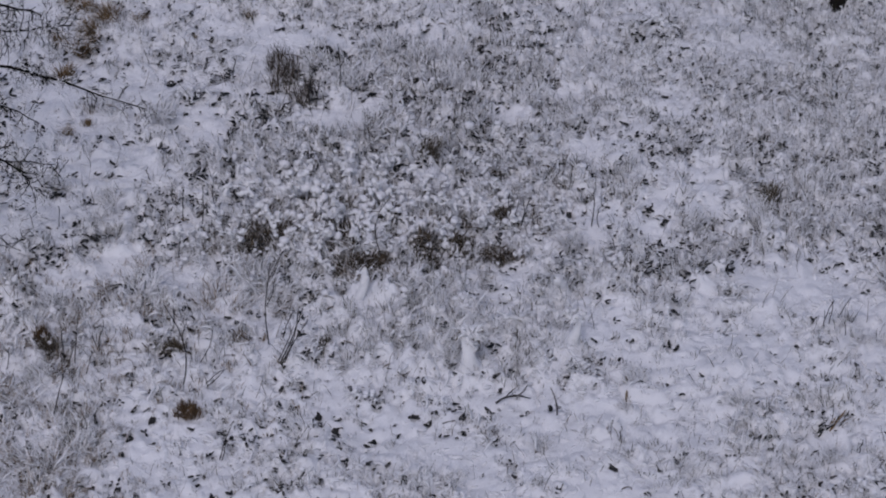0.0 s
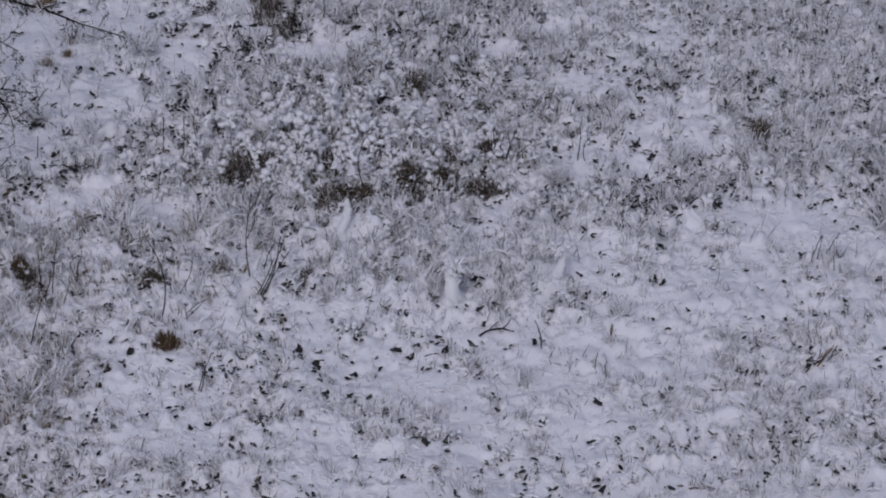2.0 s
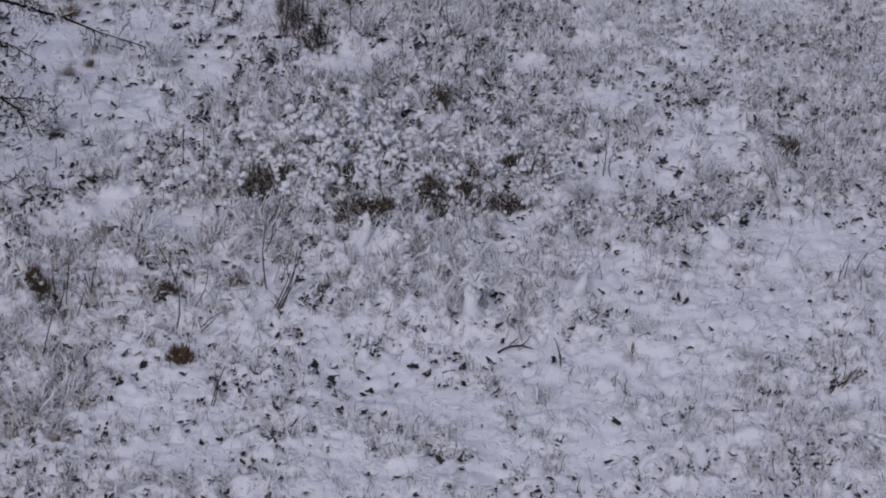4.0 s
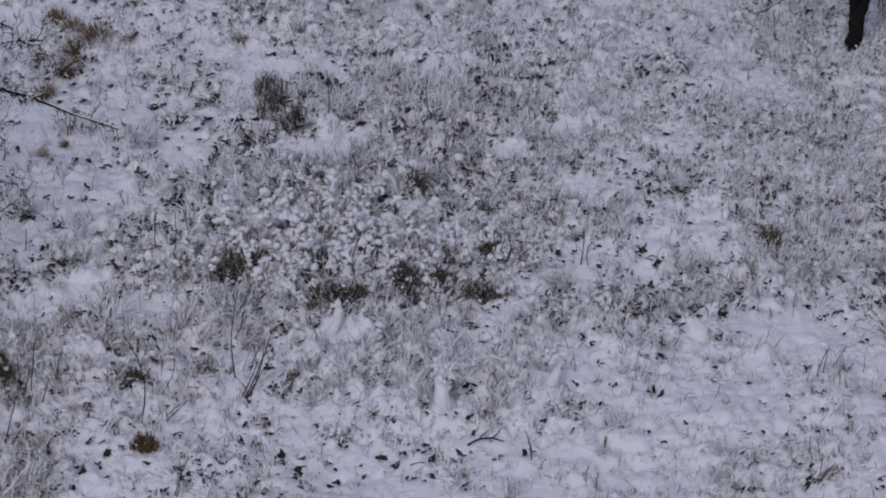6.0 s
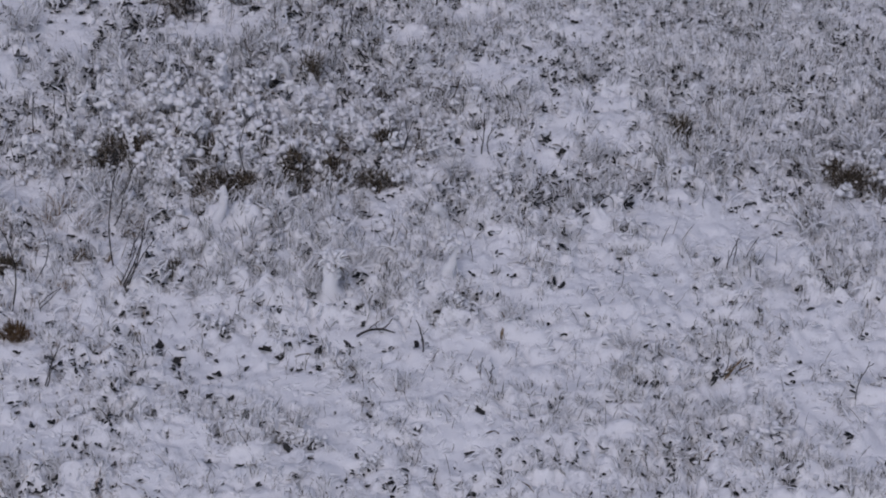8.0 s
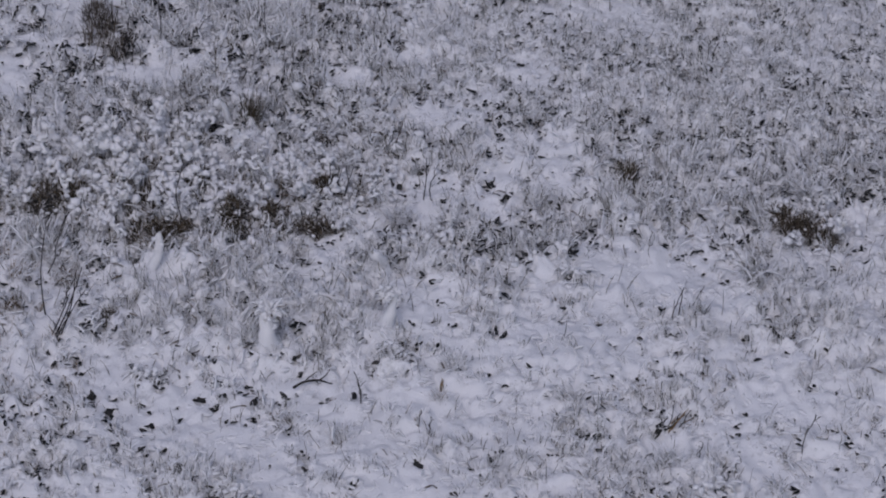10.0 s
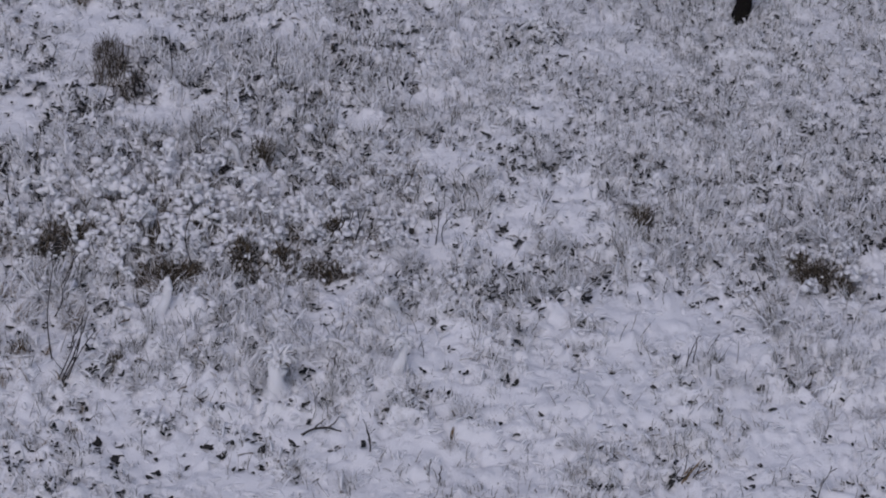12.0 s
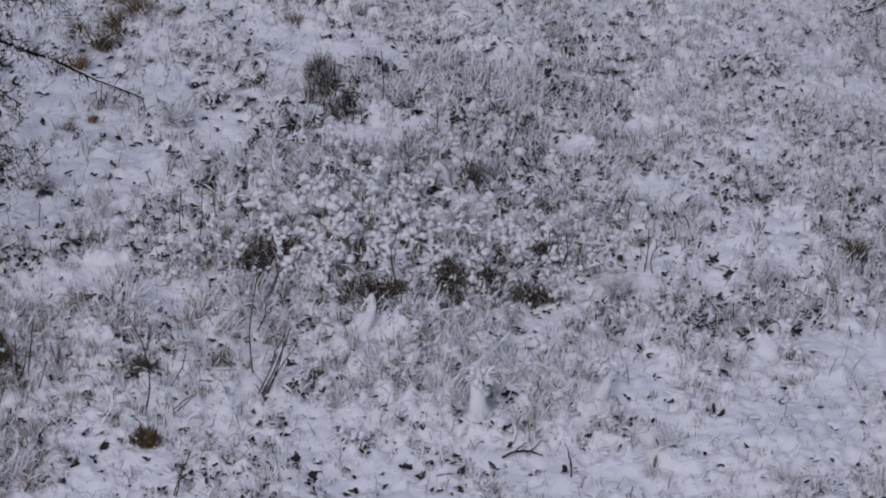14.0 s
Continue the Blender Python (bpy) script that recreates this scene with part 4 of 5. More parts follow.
DARK = ((-1.72, 3.75, 0.9), (-1.70, 3.4, 1.0), (-1.47, 3.05, 0.8), (-1.40, 3.35, 0.6), (-1.78, 4.0, 0.6), (5.68, -0.35, 1.0), (5.80, -0.12, 0.8), (6.0, -0.42, 0.7), (5.8, 5.35, 0.5), (0.55, -0.3, 0.6), (-1.15, 0.05, 0.6), (3.99, 0.43, 0.55), (4.05, 0.6, 0.5), (-4.2, -1.8, 0.8), (-4.36, -1.55, 0.75), (-4.1, -2.05, 0.5))
spread(dark_weed, 3, DARK, 500)


def straw_tussock(rng):
    return tussock(rng, M_STRAW, 120, 0.28, 0.15, "straw_tussock", "straw-coloured dead grass tussock half covered by snow", "straw tussocks", 1.8, 40)


STRAW = (
    (-4.6, -2.45, 1.1), (-4.85, -2.2, 1.0), (-4.35, -2.6, 0.8), (-4.55, -3.45, 1.1), (-4.2, -3.55, 1.0), (-4.75, -3.1, 0.9), (-4.0, -3.8, 0.9), (-4.4, -3.95, 1.0), (-3.75, -3.45, 0.6), (-4.9, -3.8, 1.0),
    (-4.6, -1.0, 0.7), (-4.3, -0.75, 0.6), (-3.9, -2.75, 0.7), (-3.55, -3.0, 0.6), (-4.1, -3.1, 0.9), (-4.75, -1.55, 0.8), (-2.45, -0.65, 0.9), (-1.75, -0.95, 0.8), (-3.6, -2.35, 0.6), (-2.2, -0.95, 0.8), (-2.6, -0.85, 0.8), (-1.9, -0.75, 0.8), (0.6, -0.55, 0.7), (0.2, -0.55, 0.7), (-0.4, -0.6, 0.7), (-0.9, -0.55, 0.8), (1.96, -2.96, 0.5), (-4.07, 3.0, 0.5),
)
spread(straw_tussock, 4, STRAW, 430)


# ---- broad withered blades, and grass arched over hollows by the snow ----
def withered_blades(rng):
    w = thing("withered_blades", "bundle of broad brown withered blades bent in the snow", "leaves", "withered blades")
    n = 9
    for _ in range(n):
        leaf = Pieces()
        root = [(rng.normal(0, 0.04), rng.normal(0, 0.03), -0.01)]
        ribbons(leaf, root, rng.uniform(0.14, 0.34, 1), rng.normal(0.9, 0.35, 1), rng.uniform(0.5, 1.2, 1), rng.uniform(0.1, 0.7, 1), rng.uniform(0.016, 0.034, 1), 3, rng.normal(0, 0.5, 1))
        part("blade", leaf.mesh("blade", M_BROWN), w)
    dark = Pieces()
    n = 7
    roots = np.stack([rng.normal(-0.03, 0.05, n), rng.normal(-0.03, 0.04, n), np.full(n, 0.0)], -1)
    ribbons(dark, roots, rng.uniform(0.06, 0.2, n), rng.normal(0.9, 0.6, n), rng.uniform(0.9, 1.5, n), rng.uniform(-0.2, 0.3, n), rng.uniform(0.02, 0.036, n))
    part("rotten_leaves", dark.mesh("rotten_leaves", M_LITTER_SHADE), w, "black rotten leaves at the foot", True)
    return w


r = np.random.RandomState(81)
kinds = [withered_blades(np.random.RandomState(820 + k)) for k in range(3)]
for n, (x, y, s) in enumerate(((4.15, -3.42, 1.0), (3.83, -4.63, 0.6), (1.98, -2.85, 0.6), (-4.05, -4.05, 0.7), (0.95, -2.95, 0.4), (5.1, -1.05, 0.5))):
    m = placed(x, y, r.normal(0, 0.3), s)
    if n < 3:
        kinds[n].matrix_basis = m
    else:
        copy_thing(kinds[n % 3], m)


def snow_arch(rng):
    """Blades that lean over a dark hollow and carry snow."""
    w = thing("arched_grass", "snow-laden grass arched over a dark hollow", "grass", "arched grass")
    snow, dark, blade = Pieces(), Pieces(), Pieces()
    n = 34
    f = rng.uniform(-1, 1, n)
    roots = np.stack([0.17 * f, 0.06 - 0.05 * f * f + rng.normal(0, 0.015, n), np.full(n, -0.02)], -1)
    turn = -math.pi / 2 + 0.5 * f + rng.normal(0, 0.35, n)
    strands(snow, roots, rng.uniform(0.14, 0.27, n) * (1 - 0.35 * f * f), turn, rng.uniform(-0.2, 0.3, n), rng.uniform(1.6, 2.6, n), rng.uniform(0.009, 0.018, n), rng, 5, 4)
    n = 16
    q = np.stack([rng.uniform(-0.13, 0.13, n), rng.uniform(-0.05, 0.04, n), rng.uniform(0.07, 0.13, n)], -1)
    lumps(snow, q, rng.uniform(0.016, 0.034, n), rng, 0.7, ICO1, 0.2)
    # Black ribbons under the arch put its dark underside into colour.
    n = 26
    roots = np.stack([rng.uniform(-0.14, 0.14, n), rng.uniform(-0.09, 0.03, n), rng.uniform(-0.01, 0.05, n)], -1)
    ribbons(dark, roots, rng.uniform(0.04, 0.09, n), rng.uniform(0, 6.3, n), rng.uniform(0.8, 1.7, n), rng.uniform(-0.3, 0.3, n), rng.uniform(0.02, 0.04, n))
    n = 40
    roots = np.stack([rng.uniform(-0.16, 0.16, n), rng.uniform(0.0, 0.1, n), np.full(n, -0.02)], -1)
    ribbons(blade, roots, rng.uniform(0.1, 0.24, n), rng.normal(-1.57, 0.8, n), rng.uniform(0, 0.4, n), rng.uniform(0.4, 2.0, n), rng.uniform(0.004, 0.010, n))
    part("snow", snow.mesh("snow", M_SNOW), w, "bowed fingers of snow", True)
    part("hollow_shade", dark.mesh("hollow_shade", M_LITTER_SHADE), w, "black ribbons standing in for shade in the hollow", True)
    part("grass", blade.mesh("grass", M_HOAR), w, joined=True)
    return w


ARCHES = (
    (-0.82, -2.55, 1.1), (3.04, 4.24, 1.2), (-0.73, -4.05, 1.0), (4.45, -4.35, 1.3), (2.05, -0.55, 1.3), (1.57, -2.35, 0.9), (0.22, 1.62, 1.0),
    (0.15, -4.35, 0.9), (0.75, -4.68, 0.8), (3.35, -0.95, 0.9), (-3.35, 4.3, 0.9), (-2.85, 3.2, 1.0), (5.0, -0.55, 0.9), (1.5, 1.7, 0.9), (-1.6, -2.2, 0.8), (0.9, 1.75, 0.8),
)
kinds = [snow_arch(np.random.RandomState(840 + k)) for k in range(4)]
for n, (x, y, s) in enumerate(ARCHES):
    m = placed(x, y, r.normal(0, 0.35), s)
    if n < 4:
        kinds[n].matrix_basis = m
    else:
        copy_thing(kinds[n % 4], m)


# ---- dark leaves in the hollows of the snow ----
def dead_leaf(rng):
    """One crumpled leaf with an uneven rim."""
    leaf = Pieces()
    u, v = np.meshgrid(np.linspace(-1, 1, 6), np.linspace(-1, 1, 5), indexing="ij")
    rim = np.sqrt(np.clip(1 - 0.62 * u * u, 0, 1))
    x = 0.045 * u * rng.uniform(0.8, 1.5) + rng.normal(0, 0.007, u.shape)
    y = 0.026 * v * rim * rng.uniform(0.8, 1.4) + rng.normal(0, 0.005, u.shape)
    z = 0.022 * v * v * rng.uniform(-0.3, 1.2) + 0.012 * u * u * rng.uniform(-1, 1.5) + rng.normal(0, 0.006, u.shape)
    i = (np.arange(5)[:, None] * 5 + np.arange(4)[None]).ravel()
    leaf.add(np.stack([x, y, z], -1), np.stack([i, i + 5, i + 6, i + 1], -1))
    return tagged(new("dead_leaf", leaf.mesh("dead_leaf", M_LITTER_SHADE, False)), "crumpled dark wet dead leaf in a snow hollow", "leaf", "dark dead leaves")


leaf_rng = np.random.RandomState(44)
kinds = [dead_leaf(np.random.RandomState(450 + k)) for k in range(9)]
for n, (x, y) in enumerate(BARE_SPOTS):
    m = Matrix.LocRotScale((x, y, height(x, y) - 0.012), Euler((leaf_rng.normal(0, 0.3), leaf_rng.normal(0, 0.3), leaf_rng.normal(0.3, 0.8))), (leaf_rng.uniform(0.65, 1.25),) * 3)
    if n < len(kinds):
        kinds[n].matrix_basis = m
    else:
        copy_thing(kinds[n % len(kinds)], m)


# ---- saplings and lone stems ----
def shoot(rng, across, tall, stems):
    s = thing("bare_shoot", "thin dark leafless shoots rising from the snow" if stems > 1 else "single thin dark leafless shoot rising from snow", "shoot", "lone bare shoots")
    for k in range(stems):
        wood = Pieces()
        share = 1 if k == 0 else rng.uniform(0.55, 0.95)
        foot = np.array((rng.normal(0, 0.05 * (k > 0)), rng.normal(0, 0.04 * (k > 0)), -0.04))
        tip = np.array((across * share + rng.normal(0, 0.07 * (k > 0)), rng.normal(0, 0.05), tall * share))
        f = np.linspace(0, 1, 9)[:, None]
        bow = np.array((rng.normal(0, 0.05), rng.normal(0, 0.03), 0)) * tall
        line = foot + (tip - foot) * f + bow * np.sin(f * math.pi) + rng.normal(0, 0.006, (9, 3)) * f
        thick = rng.uniform(0.0058, 0.0085) * (0.75 + 0.35 * min(tall, 1))
        tube(wood, line, np.linspace(thick, 0.0042, 9), 5)
        for _ in range(rng.randint(1, 4)):
            q = rng.randint(3, 8)
            side = wander(rng, line[q], rng.normal(0, 0.7, 3) + (0, 0, 1), tall * rng.uniform(0.08, 0.25), 4, 0.1)
            tube(wood, side, np.linspace(0.0042, 0.0024, 5), 4)
        part("shoot", wood.mesh("shoot", M_TWIG), s)
    return s


# Lone shoots: x, y, how far the tip leans east, height, number of stems.
SHOOTS_A = (
    (-1.80, -1.93, 0.34, 0.90, 4), (-1.88, -1.68, 0.07, 1.12, 1), (-1.96, -0.93, 0.15, 0.44, 1), (-2.86, -2.36, -0.09, 1.27, 1), (-2.66, -2.32, 0.31, 0.31, 2), (-2.71, -1.93, 0.22, 0.57, 1),
    (-4.17, -1.87, -0.00, 0.58, 3), (-4.05, -1.85, 0.11, 0.80, 1), (-3.78, -1.69, 0.11, 0.52, 2), (-4.26, -2.75, 0.21, 0.75, 1), (-3.93, -2.01, 0.13, 0.44, 1), (-2.44, -3.52, 0.18, 0.49, 2),
    (-4.81, -1.91, 0.07, 0.31, 1), (-3.84, -2.63, 0.09, 0.17, 1), (-1.74, -1.50, 0.15, 0.32, 1), (-2.71, 0.47, 0.08, 0.71, 1), (-2.50, 0.62, -0.03, 0.68, 1), (-4.34, 0.58, 0.03, 0.33, 1),
    (-3.17, 1.53, 0.06, 0.17, 1),
)
SHOOTS_B = (
    (-3.29, 1.48, -0.05, 0.25, 1), (-2.95, 0.06, 0.04, 0.33, 1), (-2.88, 0.62, 0.03, 0.58, 1), (-1.94, 2.52, 0.04, 0.38, 2), (-2.32, 3.50, 0.06, 0.40, 1), (-1.92, -0.56, 0.22, 0.54, 2),
    (0.93, 0.33, -0.03, 0.48, 4), (1.01, 0.33, 0.06, 0.47, 2), (0.67, -0.13, 0.11, 0.31, 1), (0.43, 0.96, -0.05, 0.31, 1), (1.86, 0.32, 0.04, 0.54, 2), (0.17, 3.02, -0.01, 0.68, 1),
    (0.45, 2.53, 0.04, 0.36, 3), (-0.16, 2.54, 0.10, 0.23, 2), (-0.63, 3.48, 0.17, 0.30, 1), (4.40, 4.81, -0.06, 0.46, 1), (4.02, 3.91, -0.01, 0.21, 1), (5.06, 2.88, 0.06, 0.22, 2),
    (2.78, -0.59, -0.04, 0.34, 1),
)
SHOOTS_C = (
    (3.94, -0.62, -0.06, 0.22, 1), (4.16, -0.53, 0.03, 0.17, 1), (-1.40, 2.97, 0.07, 0.52, 4), (-1.30, 2.91, 0.05, 0.40, 2), (-0.66, 2.51, -0.03, 0.24, 3), (-1.01, 3.20, -0.01, 0.64, 1),
    (-1.47, 1.57, 0.06, 0.28, 1), (-0.53, -0.22, -0.03, 0.89, 1), (5.75, 5.45, 0.01, 0.41, 3), (4.37, -1.63, 0.02, 0.55, 2), (4.50, -1.47, 0.14, 0.30, 1), (4.38, -3.83, 0.05, 0.29, 1),
    (4.51, -1.93, 0.00, 0.23, 1), (1.79, -3.43, 0.02, 0.25, 1), (1.90, -3.43, 0.00, 0.22, 1), (1.22, -3.05, -0.05, 0.39, 2), (1.07, -1.19, 0.06, 0.21, 1), (5.40, -3.73, 0.12, 0.49, 1),
    (4.11, -3.39, -0.05, 0.20, 3), (4.15, -3.39, 0.10, 0.26, 4), (-4.05, 2.97, 0.03, 0.34, 4),
)
for n, (x, y, across, tall, stems) in enumerate(SHOOTS_A + SHOOTS_B + SHOOTS_C):
    shoot(np.random.RandomState(600 + n), across, tall, stems).matrix_basis = placed(x, y)


# ---- sticks on the ground and snow-capped stubs ----
def stick(rng, x, y, long, turn):
    s = thing("fallen_stick", "dark crooked stick lying half buried in snow", "stick", "fallen sticks")
    wood, snow = Pieces(), Pieces()
    line = wander(rng, (-long / 2, 0, 0.02), (1, 0, 0.05), long, 9, 0.14)
    line[:, 2] = 0.02 + 0.03 * np.sin(np.linspace(0, 3, 10))
    tube(wood, line, np.linspace(0.012, 0.006, 10) * rng.uniform(0.8, 1.3, 10), 6)
    for k in (3, 6):
        tube(wood, wander(rng, line[k], (0.7, rng.normal(0, 0.7), 0.25), long * rng.uniform(0.2, 0.45), 4, 0.2, -0.05), np.linspace(0.008, 0.004, 5), 5)
    snow_on(snow, line, np.linspace(0.010, 0.006, 10), rng, 0.5)
    part("stick", wood.mesh("stick", M_TWIG), s)
    if snow.v:
        part("snow", snow.mesh("snow", M_SNOW), s, "thin line of snow on top")
    s.matrix_basis = placed(x, y, turn, 1, 0.0)


for n, (x, y, long, turn) in enumerate(((1.55, -2.42, 0.42, 0.5), (1.35, -2.4, 0.22, 1.0), (3.05, 4.3, 0.28, 0.3), (3.2, 4.2, 0.25, -0.4), (0.75, -2.7, 0.4, 0.6), (-0.45, -2.2, 0.35, -0.7), (0.1, -0.75, 0.35, -0.6), (1.9, -0.4, 0.5, -0.6))):
    stick(np.random.RandomState(700 + n), x, y, long, turn)


def stub(rng, x, y, tall, lean, fat, crown=0.0):
    s = thing("snowy_stub", "broken stalk wrapped in a thick uneven coat of snow", "stalk", "snow-wrapped stalks")
    wood, snow = Pieces(), Pieces()
    line = wander(rng, (0, 0, -0.03), (lean, 0.1, 1), tall, 9, 0.10)
    tube(wood, line, np.linspace(0.016, 0.010, 10), 6)
    tube(snow, line + rng.normal(0, 0.006, line.shape) + (0, 0, 0.012), fat * np.array([2.0, 1.7, 1.4, 1.2, 1.05, 0.95, 0.85, 0.8, 0.65, 0.2] if crown else [1.35, 1.2, 1.15, 1.1, 1.05, 1.0, 1.0, 0.95, 0.8, 0.35]) * rng.uniform(0.88, 1.12, 10), 10)
    for k in (3, 5, 6, 7, 8):
        lumps(snow, [line[k] + rng.normal(0, 0.4 * fat, 3)], [fat * rng.uniform(0.4, 0.75)], rng, 0.9, ICO2, 0.16)
    if crown:
        n = 26
        a = rng.uniform(0, 6.3, n)
        top = np.stack([np.cos(a) * fat * rng.uniform(0.2, 1.1, n), np.sin(a) * fat * rng.uniform(0.2, 1.1, n), tall * rng.uniform(0.70, 0.92, n)], -1)
        strands(snow, top, crown * rng.uniform(0.4, 0.9, n), a + rng.normal(0, 0.5, n), rng.uniform(0.0, 0.8, n), rng.uniform(1.4, 3.0, n), rng.uniform(0.011, 0.022, n), rng, 5, 4)
        lumps(snow, top + rng.normal(0, 0.03, top.shape), rng.uniform(0.015, 0.035, n), rng)
        ribbons(wood, top, crown * rng.uniform(0.4, 0.8, n), a, rng.uniform(0.6, 1.4, n), rng.uniform(0.9, 2.2, n), rng.uniform(0.012, 0.028, n))
    part("stalk", wood.mesh("stalk", M_WEED if crown else M_TWIG), s)
    part("snow", snow.mesh("snow", M_SNOW), s, "thick coat of snow", True)
    s.matrix_basis = placed(x, y, 0, 1)


for n, a in enumerate(((-0.89, -0.98, 0.46, 0.34, 0.048), (0.33, -2.15, 0.60, 0.0, 0.085, 0.20), (1.47, -1.9, 0.5, 0.0, 0.045, 0.10), (-0.15, 1.55, 0.42, -0.35, 0.026), (1.45, -0.96, 0.34, 0.0, 0.055))):
    stub(np.random.RandomState(720 + n), *a)


# ---- the field of frosted grass ----
r = np.random.RandomState(900)


def lie(x, y):
    return smooth_noise(x, y, 0.7, 15) * 9.0 + smooth_noise(x, y, 0.2, 16) * 5.0


def sites(tries, share, most):
    """Places for tufts, thick in the stands and rare on open snow."""
    x, y = r.uniform(-5.8, 7.6, tries), r.uniform(-5.5, 8.0, tries)
    keep = r.rand(tries) < share * (0.05 + cover(x, y) ** 1.3) * (1 - 0.45 * np.clip((y - 2.8) / 1.2, 0, 1) * np.clip(x / 1.5, 0, 1))
    return x[keep][:most], y[keep][:most]


def sward(x, y, k, reach):
    """Roots, lengths and turns of k blades in each tuft at x, y."""
    n = len(x)
    tall = np.repeat((0.45 + 0.55 * cover(x, y)) * growth(x, y) * r.uniform(0.6, 1.15, n), k)
    a, q = r.uniform(0, 6.3, n * k), reach * np.sqrt(r.rand(n * k)) * np.repeat(r.uniform(0.6, 1.4, n), k)
    bx, by = np.repeat(x, k) + np.cos(a) * q, np.repeat(y, k) + np.sin(a) * q
    turn = np.where(r.rand(n * k) < 0.4, a, np.repeat(lie(x, y), k) + r.normal(0, 0.8, n * k))
    bow = np.repeat(r.uniform(0.3, 1.0, n), k)
    return np.stack([bx, by, relief(bx, by) + 0.55 * heaped(bx, by) - 0.015], -1), tall, turn, bow


field = Pieces()
fx, fy = sites(26000, 0.75, 5200)
roots, tall, turn, bow = sward(fx, fy, 20, 0.055)
n = len(roots)
ribbons(field, roots, 0.24 * tall * r.uniform(0.45, 1.1, n), turn, r.uniform(0.0, 0.5, n) * bow, r.uniform(0.2, 1.5, n) * bow, r.uniform(0.004, 0.009, n), twist=r.normal(0, 0.7, n))
tagged(new("dead_grass", field.mesh("dead_grass", M_HOAR)), "upright tufts of dead meadow grass white with hoar frost", "grass", kind="stuff")

straw = Pieces()
fx, fy = r.uniform(-5.6, -1.4, 3200), r.uniform(-5.2, 0.2, 3200)
keep = r.rand(3200) < (0.08 + 0.28 * cover(fx, fy)) * np.clip(0.25 + (-2.2 - fx) * 0.45, 0.1, 1)
fx, fy = fx[keep], fy[keep]
roots, tall, turn, bow = sward(fx, fy, 16, 0.06)
n = len(roots)
ribbons(straw, roots, 0.22 * tall * r.uniform(0.45, 1.1, n), turn, r.uniform(0.0, 0.5, n) * bow, r.uniform(0.2, 1.5, n) * bow, r.uniform(0.004, 0.009, n), twist=r.normal(0, 0.7, n))
tagged(new("dry_straw", straw.mesh("dry_straw", M_STRAW)), "tan dry grass tufts poking through the snow", "grass", kind="stuff")

coat = Pieces()
fx, fy = sites(22000, 0.7, 4200)
roots, tall, turn, bow = sward(fx, fy, 5, 0.06)
n = len(roots)
strands(coat, roots, 0.22 * tall * r.uniform(0.4, 1.1, n), turn, r.uniform(0.05, 0.7, n) * bow, r.uniform(0.3, 1.9, n) * bow, r.uniform(0.006, 0.013, n), r, 4)
tagged(new("snow_coated_grass", coat.mesh("snow_coated_grass", M_COAT)), "bowed grass leaves wrapped in fluffy snow", "grass", kind="stuff")

# long blades pressed down by the snow
bent = Pieces()
fx, fy = sites(16000, 0.45, 2600)
n = len(fx)
strands(
    bent, np.stack([fx, fy, relief(fx, fy) + 0.7 * heaped(fx, fy)], -1), r.uniform(0.12, 0.28, n) * growth(fx, fy), lie(fx, fy) * 0.5 + r.normal(0, 0.8, n),
    r.uniform(0.2, 0.9, n), r.uniform(0.8, 1.8, n), r.uniform(0.009, 0.018, n), r, 5,
)
tagged(new("bent_grass", bent.mesh("bent_grass", M_COAT)), "long grass blades pressed down under wet snow", "grass", kind="stuff")

# stubble buried under the snow, that shows as soft ridges
buried = Pieces()
fx, fy = r.uniform(-5.6, 7.4, 26000), r.uniform(-5.4, 7.6, 26000)
keep = r.rand(26000) < (0.30 + 0.45 * (smooth_noise(fx, fy, 0.4, 29) > 0.5)) * np.where((fx > 1.5) & (fy > 3.0), 0.4, 1.0)
fx, fy = fx[keep], fy[keep]
n = len(fx)
strands(
    buried, np.stack([fx, fy, relief(fx, fy) + 0.9 * heaped(fx, fy) - 0.014], -1), r.uniform(0.05, 0.13, n), lie(fx, fy) * 0.6 + 1.2 + r.normal(0, 0.7, n),
    r.uniform(1.0, 1.45, n), r.uniform(0.2, 0.8, n), r.uniform(0.012, 0.026, n), r, 4, 4, 0.3,
)
tagged(new("buried_stubble", buried.mesh("buried_stubble", M_SNOW)), "flattened stubble buried under a skin of snow", "snow", kind="stuff")

# lumps of snow caught in the grass
caught = Pieces()
tries = 110000
sx, sy = r.uniform(-6.0, 7.8, tries), r.uniform(-5.6, 8.2, tries)
thick = cover(sx, sy)
keep = r.rand(tries) < 0.30 * np.clip(thick - 0.4, 0, 1)
sx, sy, thick = sx[keep][:7000], sy[keep][:7000], thick[keep][:7000]
n = len(sx)
lumps(caught, np.stack([sx, sy, relief(sx, sy) + 0.8 * heaped(sx, sy) + r.uniform(-0.01, 0.04, n) * thick], -1), r.uniform(0.016, 0.055, n) * (0.35 + 0.65 * thick) * growth(sx, sy) ** 1.5 * (1 + 0.5 * np.exp(-(((sx + 0.3) / 2.6) ** 2 + ((sy - 1.7) / 1.5) ** 2))), r, 0.6, ICO1, 0.25)
tagged(new("snow_lumps", caught.mesh("snow_lumps", M_SNOW)), "small lumps of snow caught in the grass", "snow", kind="stuff")

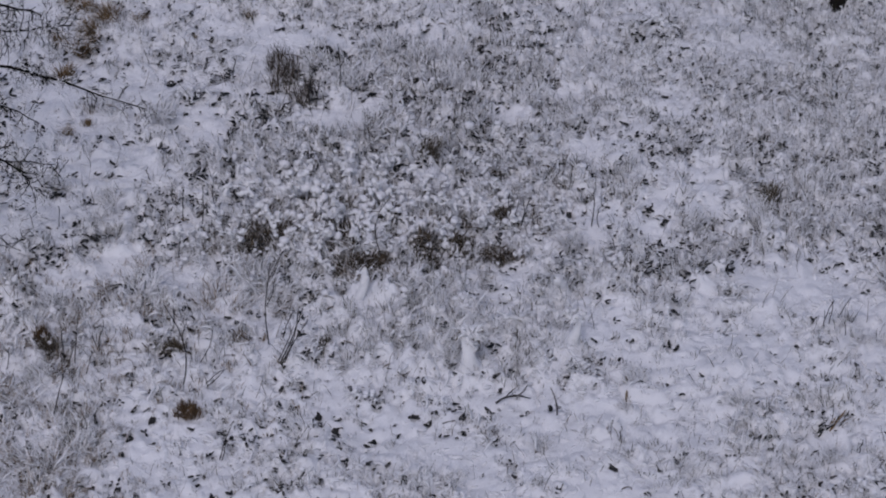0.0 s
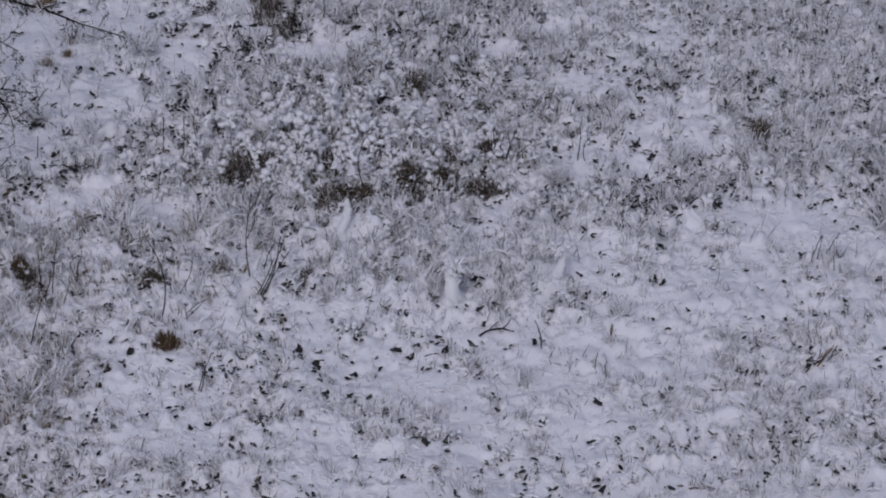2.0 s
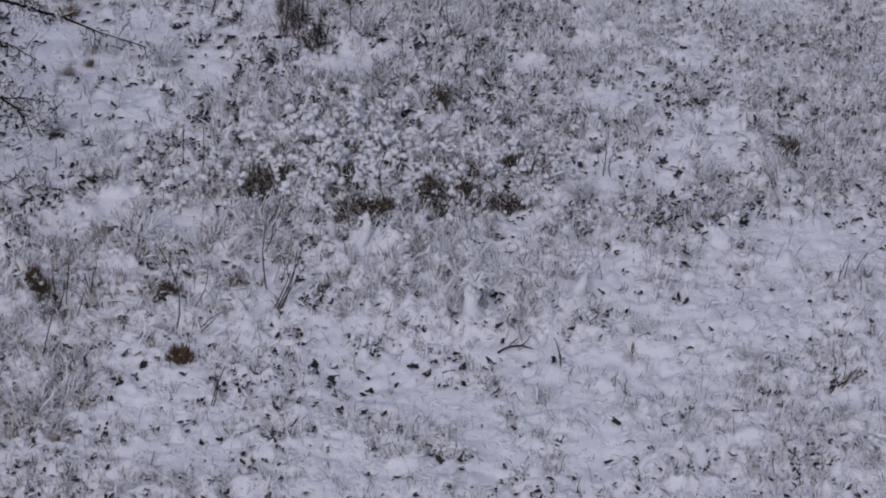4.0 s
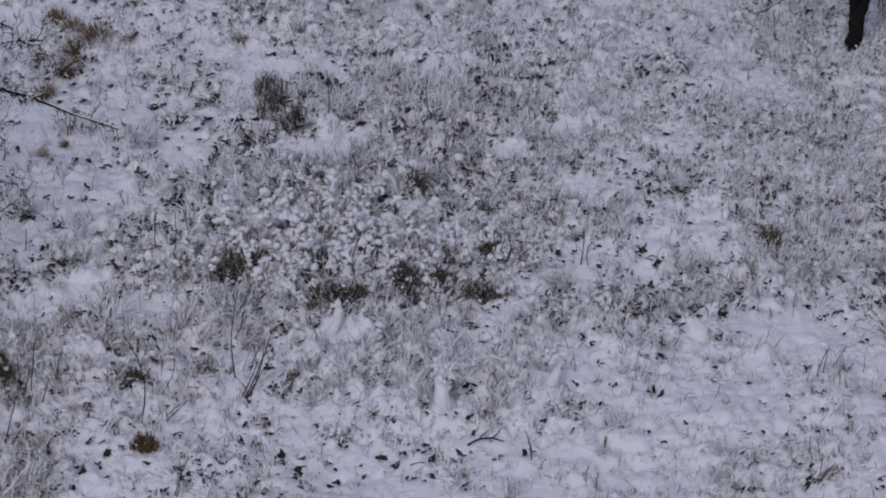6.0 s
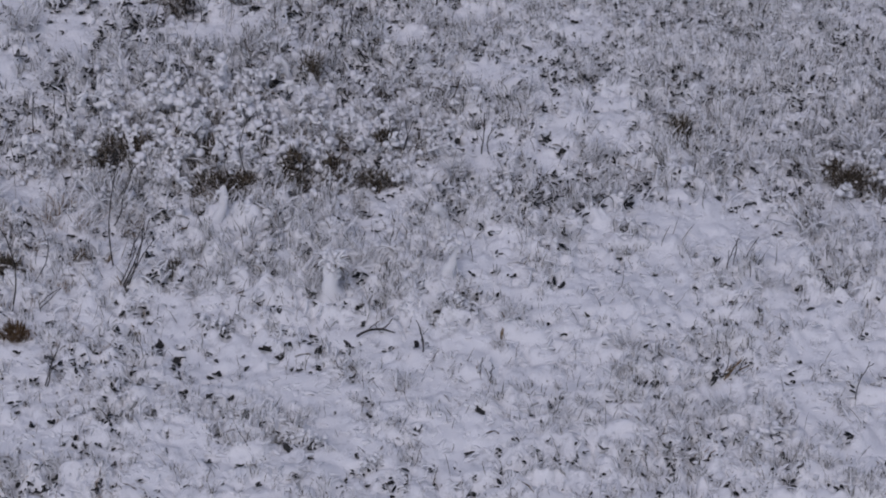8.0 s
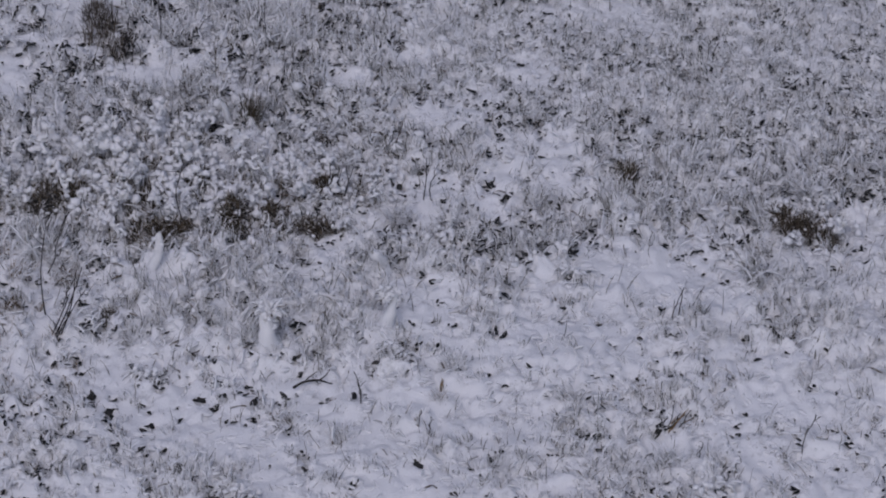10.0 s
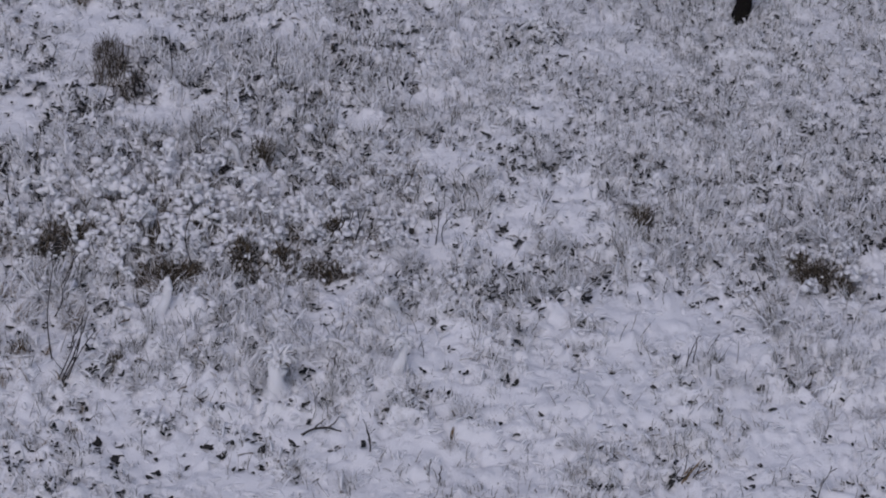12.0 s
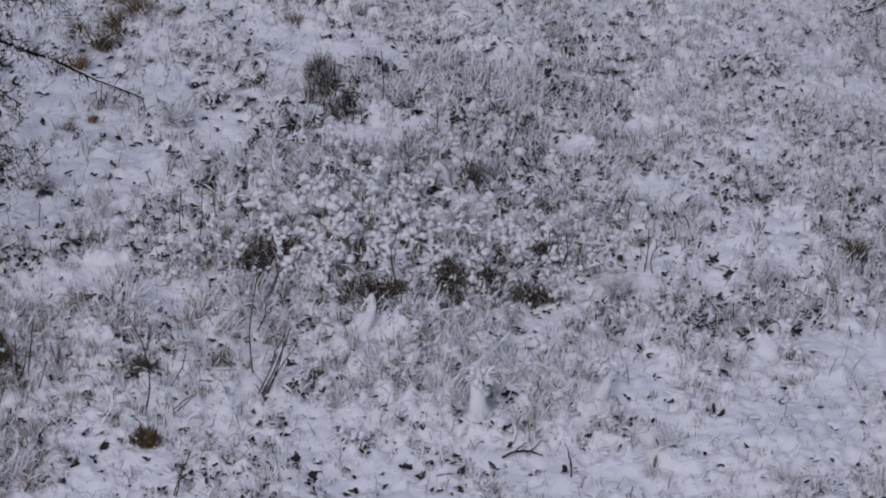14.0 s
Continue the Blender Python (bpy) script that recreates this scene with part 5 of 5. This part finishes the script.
# dead leaves and clods, near-black so they also paint shade into the pockets
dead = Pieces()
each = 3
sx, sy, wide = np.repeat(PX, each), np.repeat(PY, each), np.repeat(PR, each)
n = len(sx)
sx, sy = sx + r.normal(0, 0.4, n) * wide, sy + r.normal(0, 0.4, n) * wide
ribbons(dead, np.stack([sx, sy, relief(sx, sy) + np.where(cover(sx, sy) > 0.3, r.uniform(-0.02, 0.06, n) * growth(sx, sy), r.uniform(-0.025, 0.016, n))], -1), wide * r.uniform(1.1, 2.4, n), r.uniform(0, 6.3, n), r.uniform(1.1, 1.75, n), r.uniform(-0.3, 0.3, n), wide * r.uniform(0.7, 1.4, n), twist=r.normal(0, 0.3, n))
tagged(new("litter_and_gap_shade", dead.mesh("litter_and_gap_shade", M_LITTER_SHADE)), "dark wet dead leaves and clods that also paint shade into gaps in the snow", "leaves", kind="stuff")

# thin dry stalks standing all over the meadow
stalks = Pieces()
tries = 14000
sx, sy = r.uniform(-5.8, 7.6, tries), r.uniform(-5.4, 8.0, tries)
keep = r.rand(tries) < 0.05 + 0.5 * cover(sx, sy)
sx, sy = sx[keep][:4200], sy[keep][:4200]
n = len(sx)
strands(stalks, np.stack([sx, sy, relief(sx, sy) - 0.02], -1), r.uniform(0.12, 0.36, n) * growth(sx, sy), r.uniform(0, 6.3, n), r.uniform(0.0, 0.4, n), r.uniform(-0.1, 0.7, n), r.uniform(0.0022, 0.0042, n), r)
tagged(new("dry_stalks", stalks.mesh("dry_stalks", M_WEED)), "thin dark dry stalks standing in the snow", "grass", kind="stuff")

# short fine grass on the far and eastern parts
turf = Pieces()
tries = 420000
fx, fy = r.uniform(-5.8, 7.8, tries), r.uniform(-1.5, 8.2, tries)
thick = cover(fx, fy)
low = np.clip((1 - growth(fx, fy)) / 0.35, 0, 1) * np.clip(fy + 0.5, 0, 1)
keep = r.rand(tries) < low * (0.05 + 0.85 * thick) * (1 - 0.6 * np.clip((-1.5 - fx) / 1.0, 0, 1)) * (0.2 + 0.8 * (smooth_noise(fx, fy, 0.10, 22) > 0.42))
fx, fy = fx[keep][:75000], fy[keep][:75000]
n = len(fx)
ribbons(turf, np.stack([fx, fy, relief(fx, fy) + 0.7 * heaped(fx, fy) - 0.01], -1), r.uniform(0.04, 0.13, n), lie(fx, fy) + r.normal(0, 1.3, n), r.uniform(0.0, 0.6, n), r.uniform(0.1, 1.2, n), r.uniform(0.006, 0.013, n), 2, r.normal(0, 0.5, n))
tagged(new("short_grass", turf.mesh("short_grass", M_SHORT)), "short grey-tan winter grass thinly dusted with snow", "grass", kind="stuff")
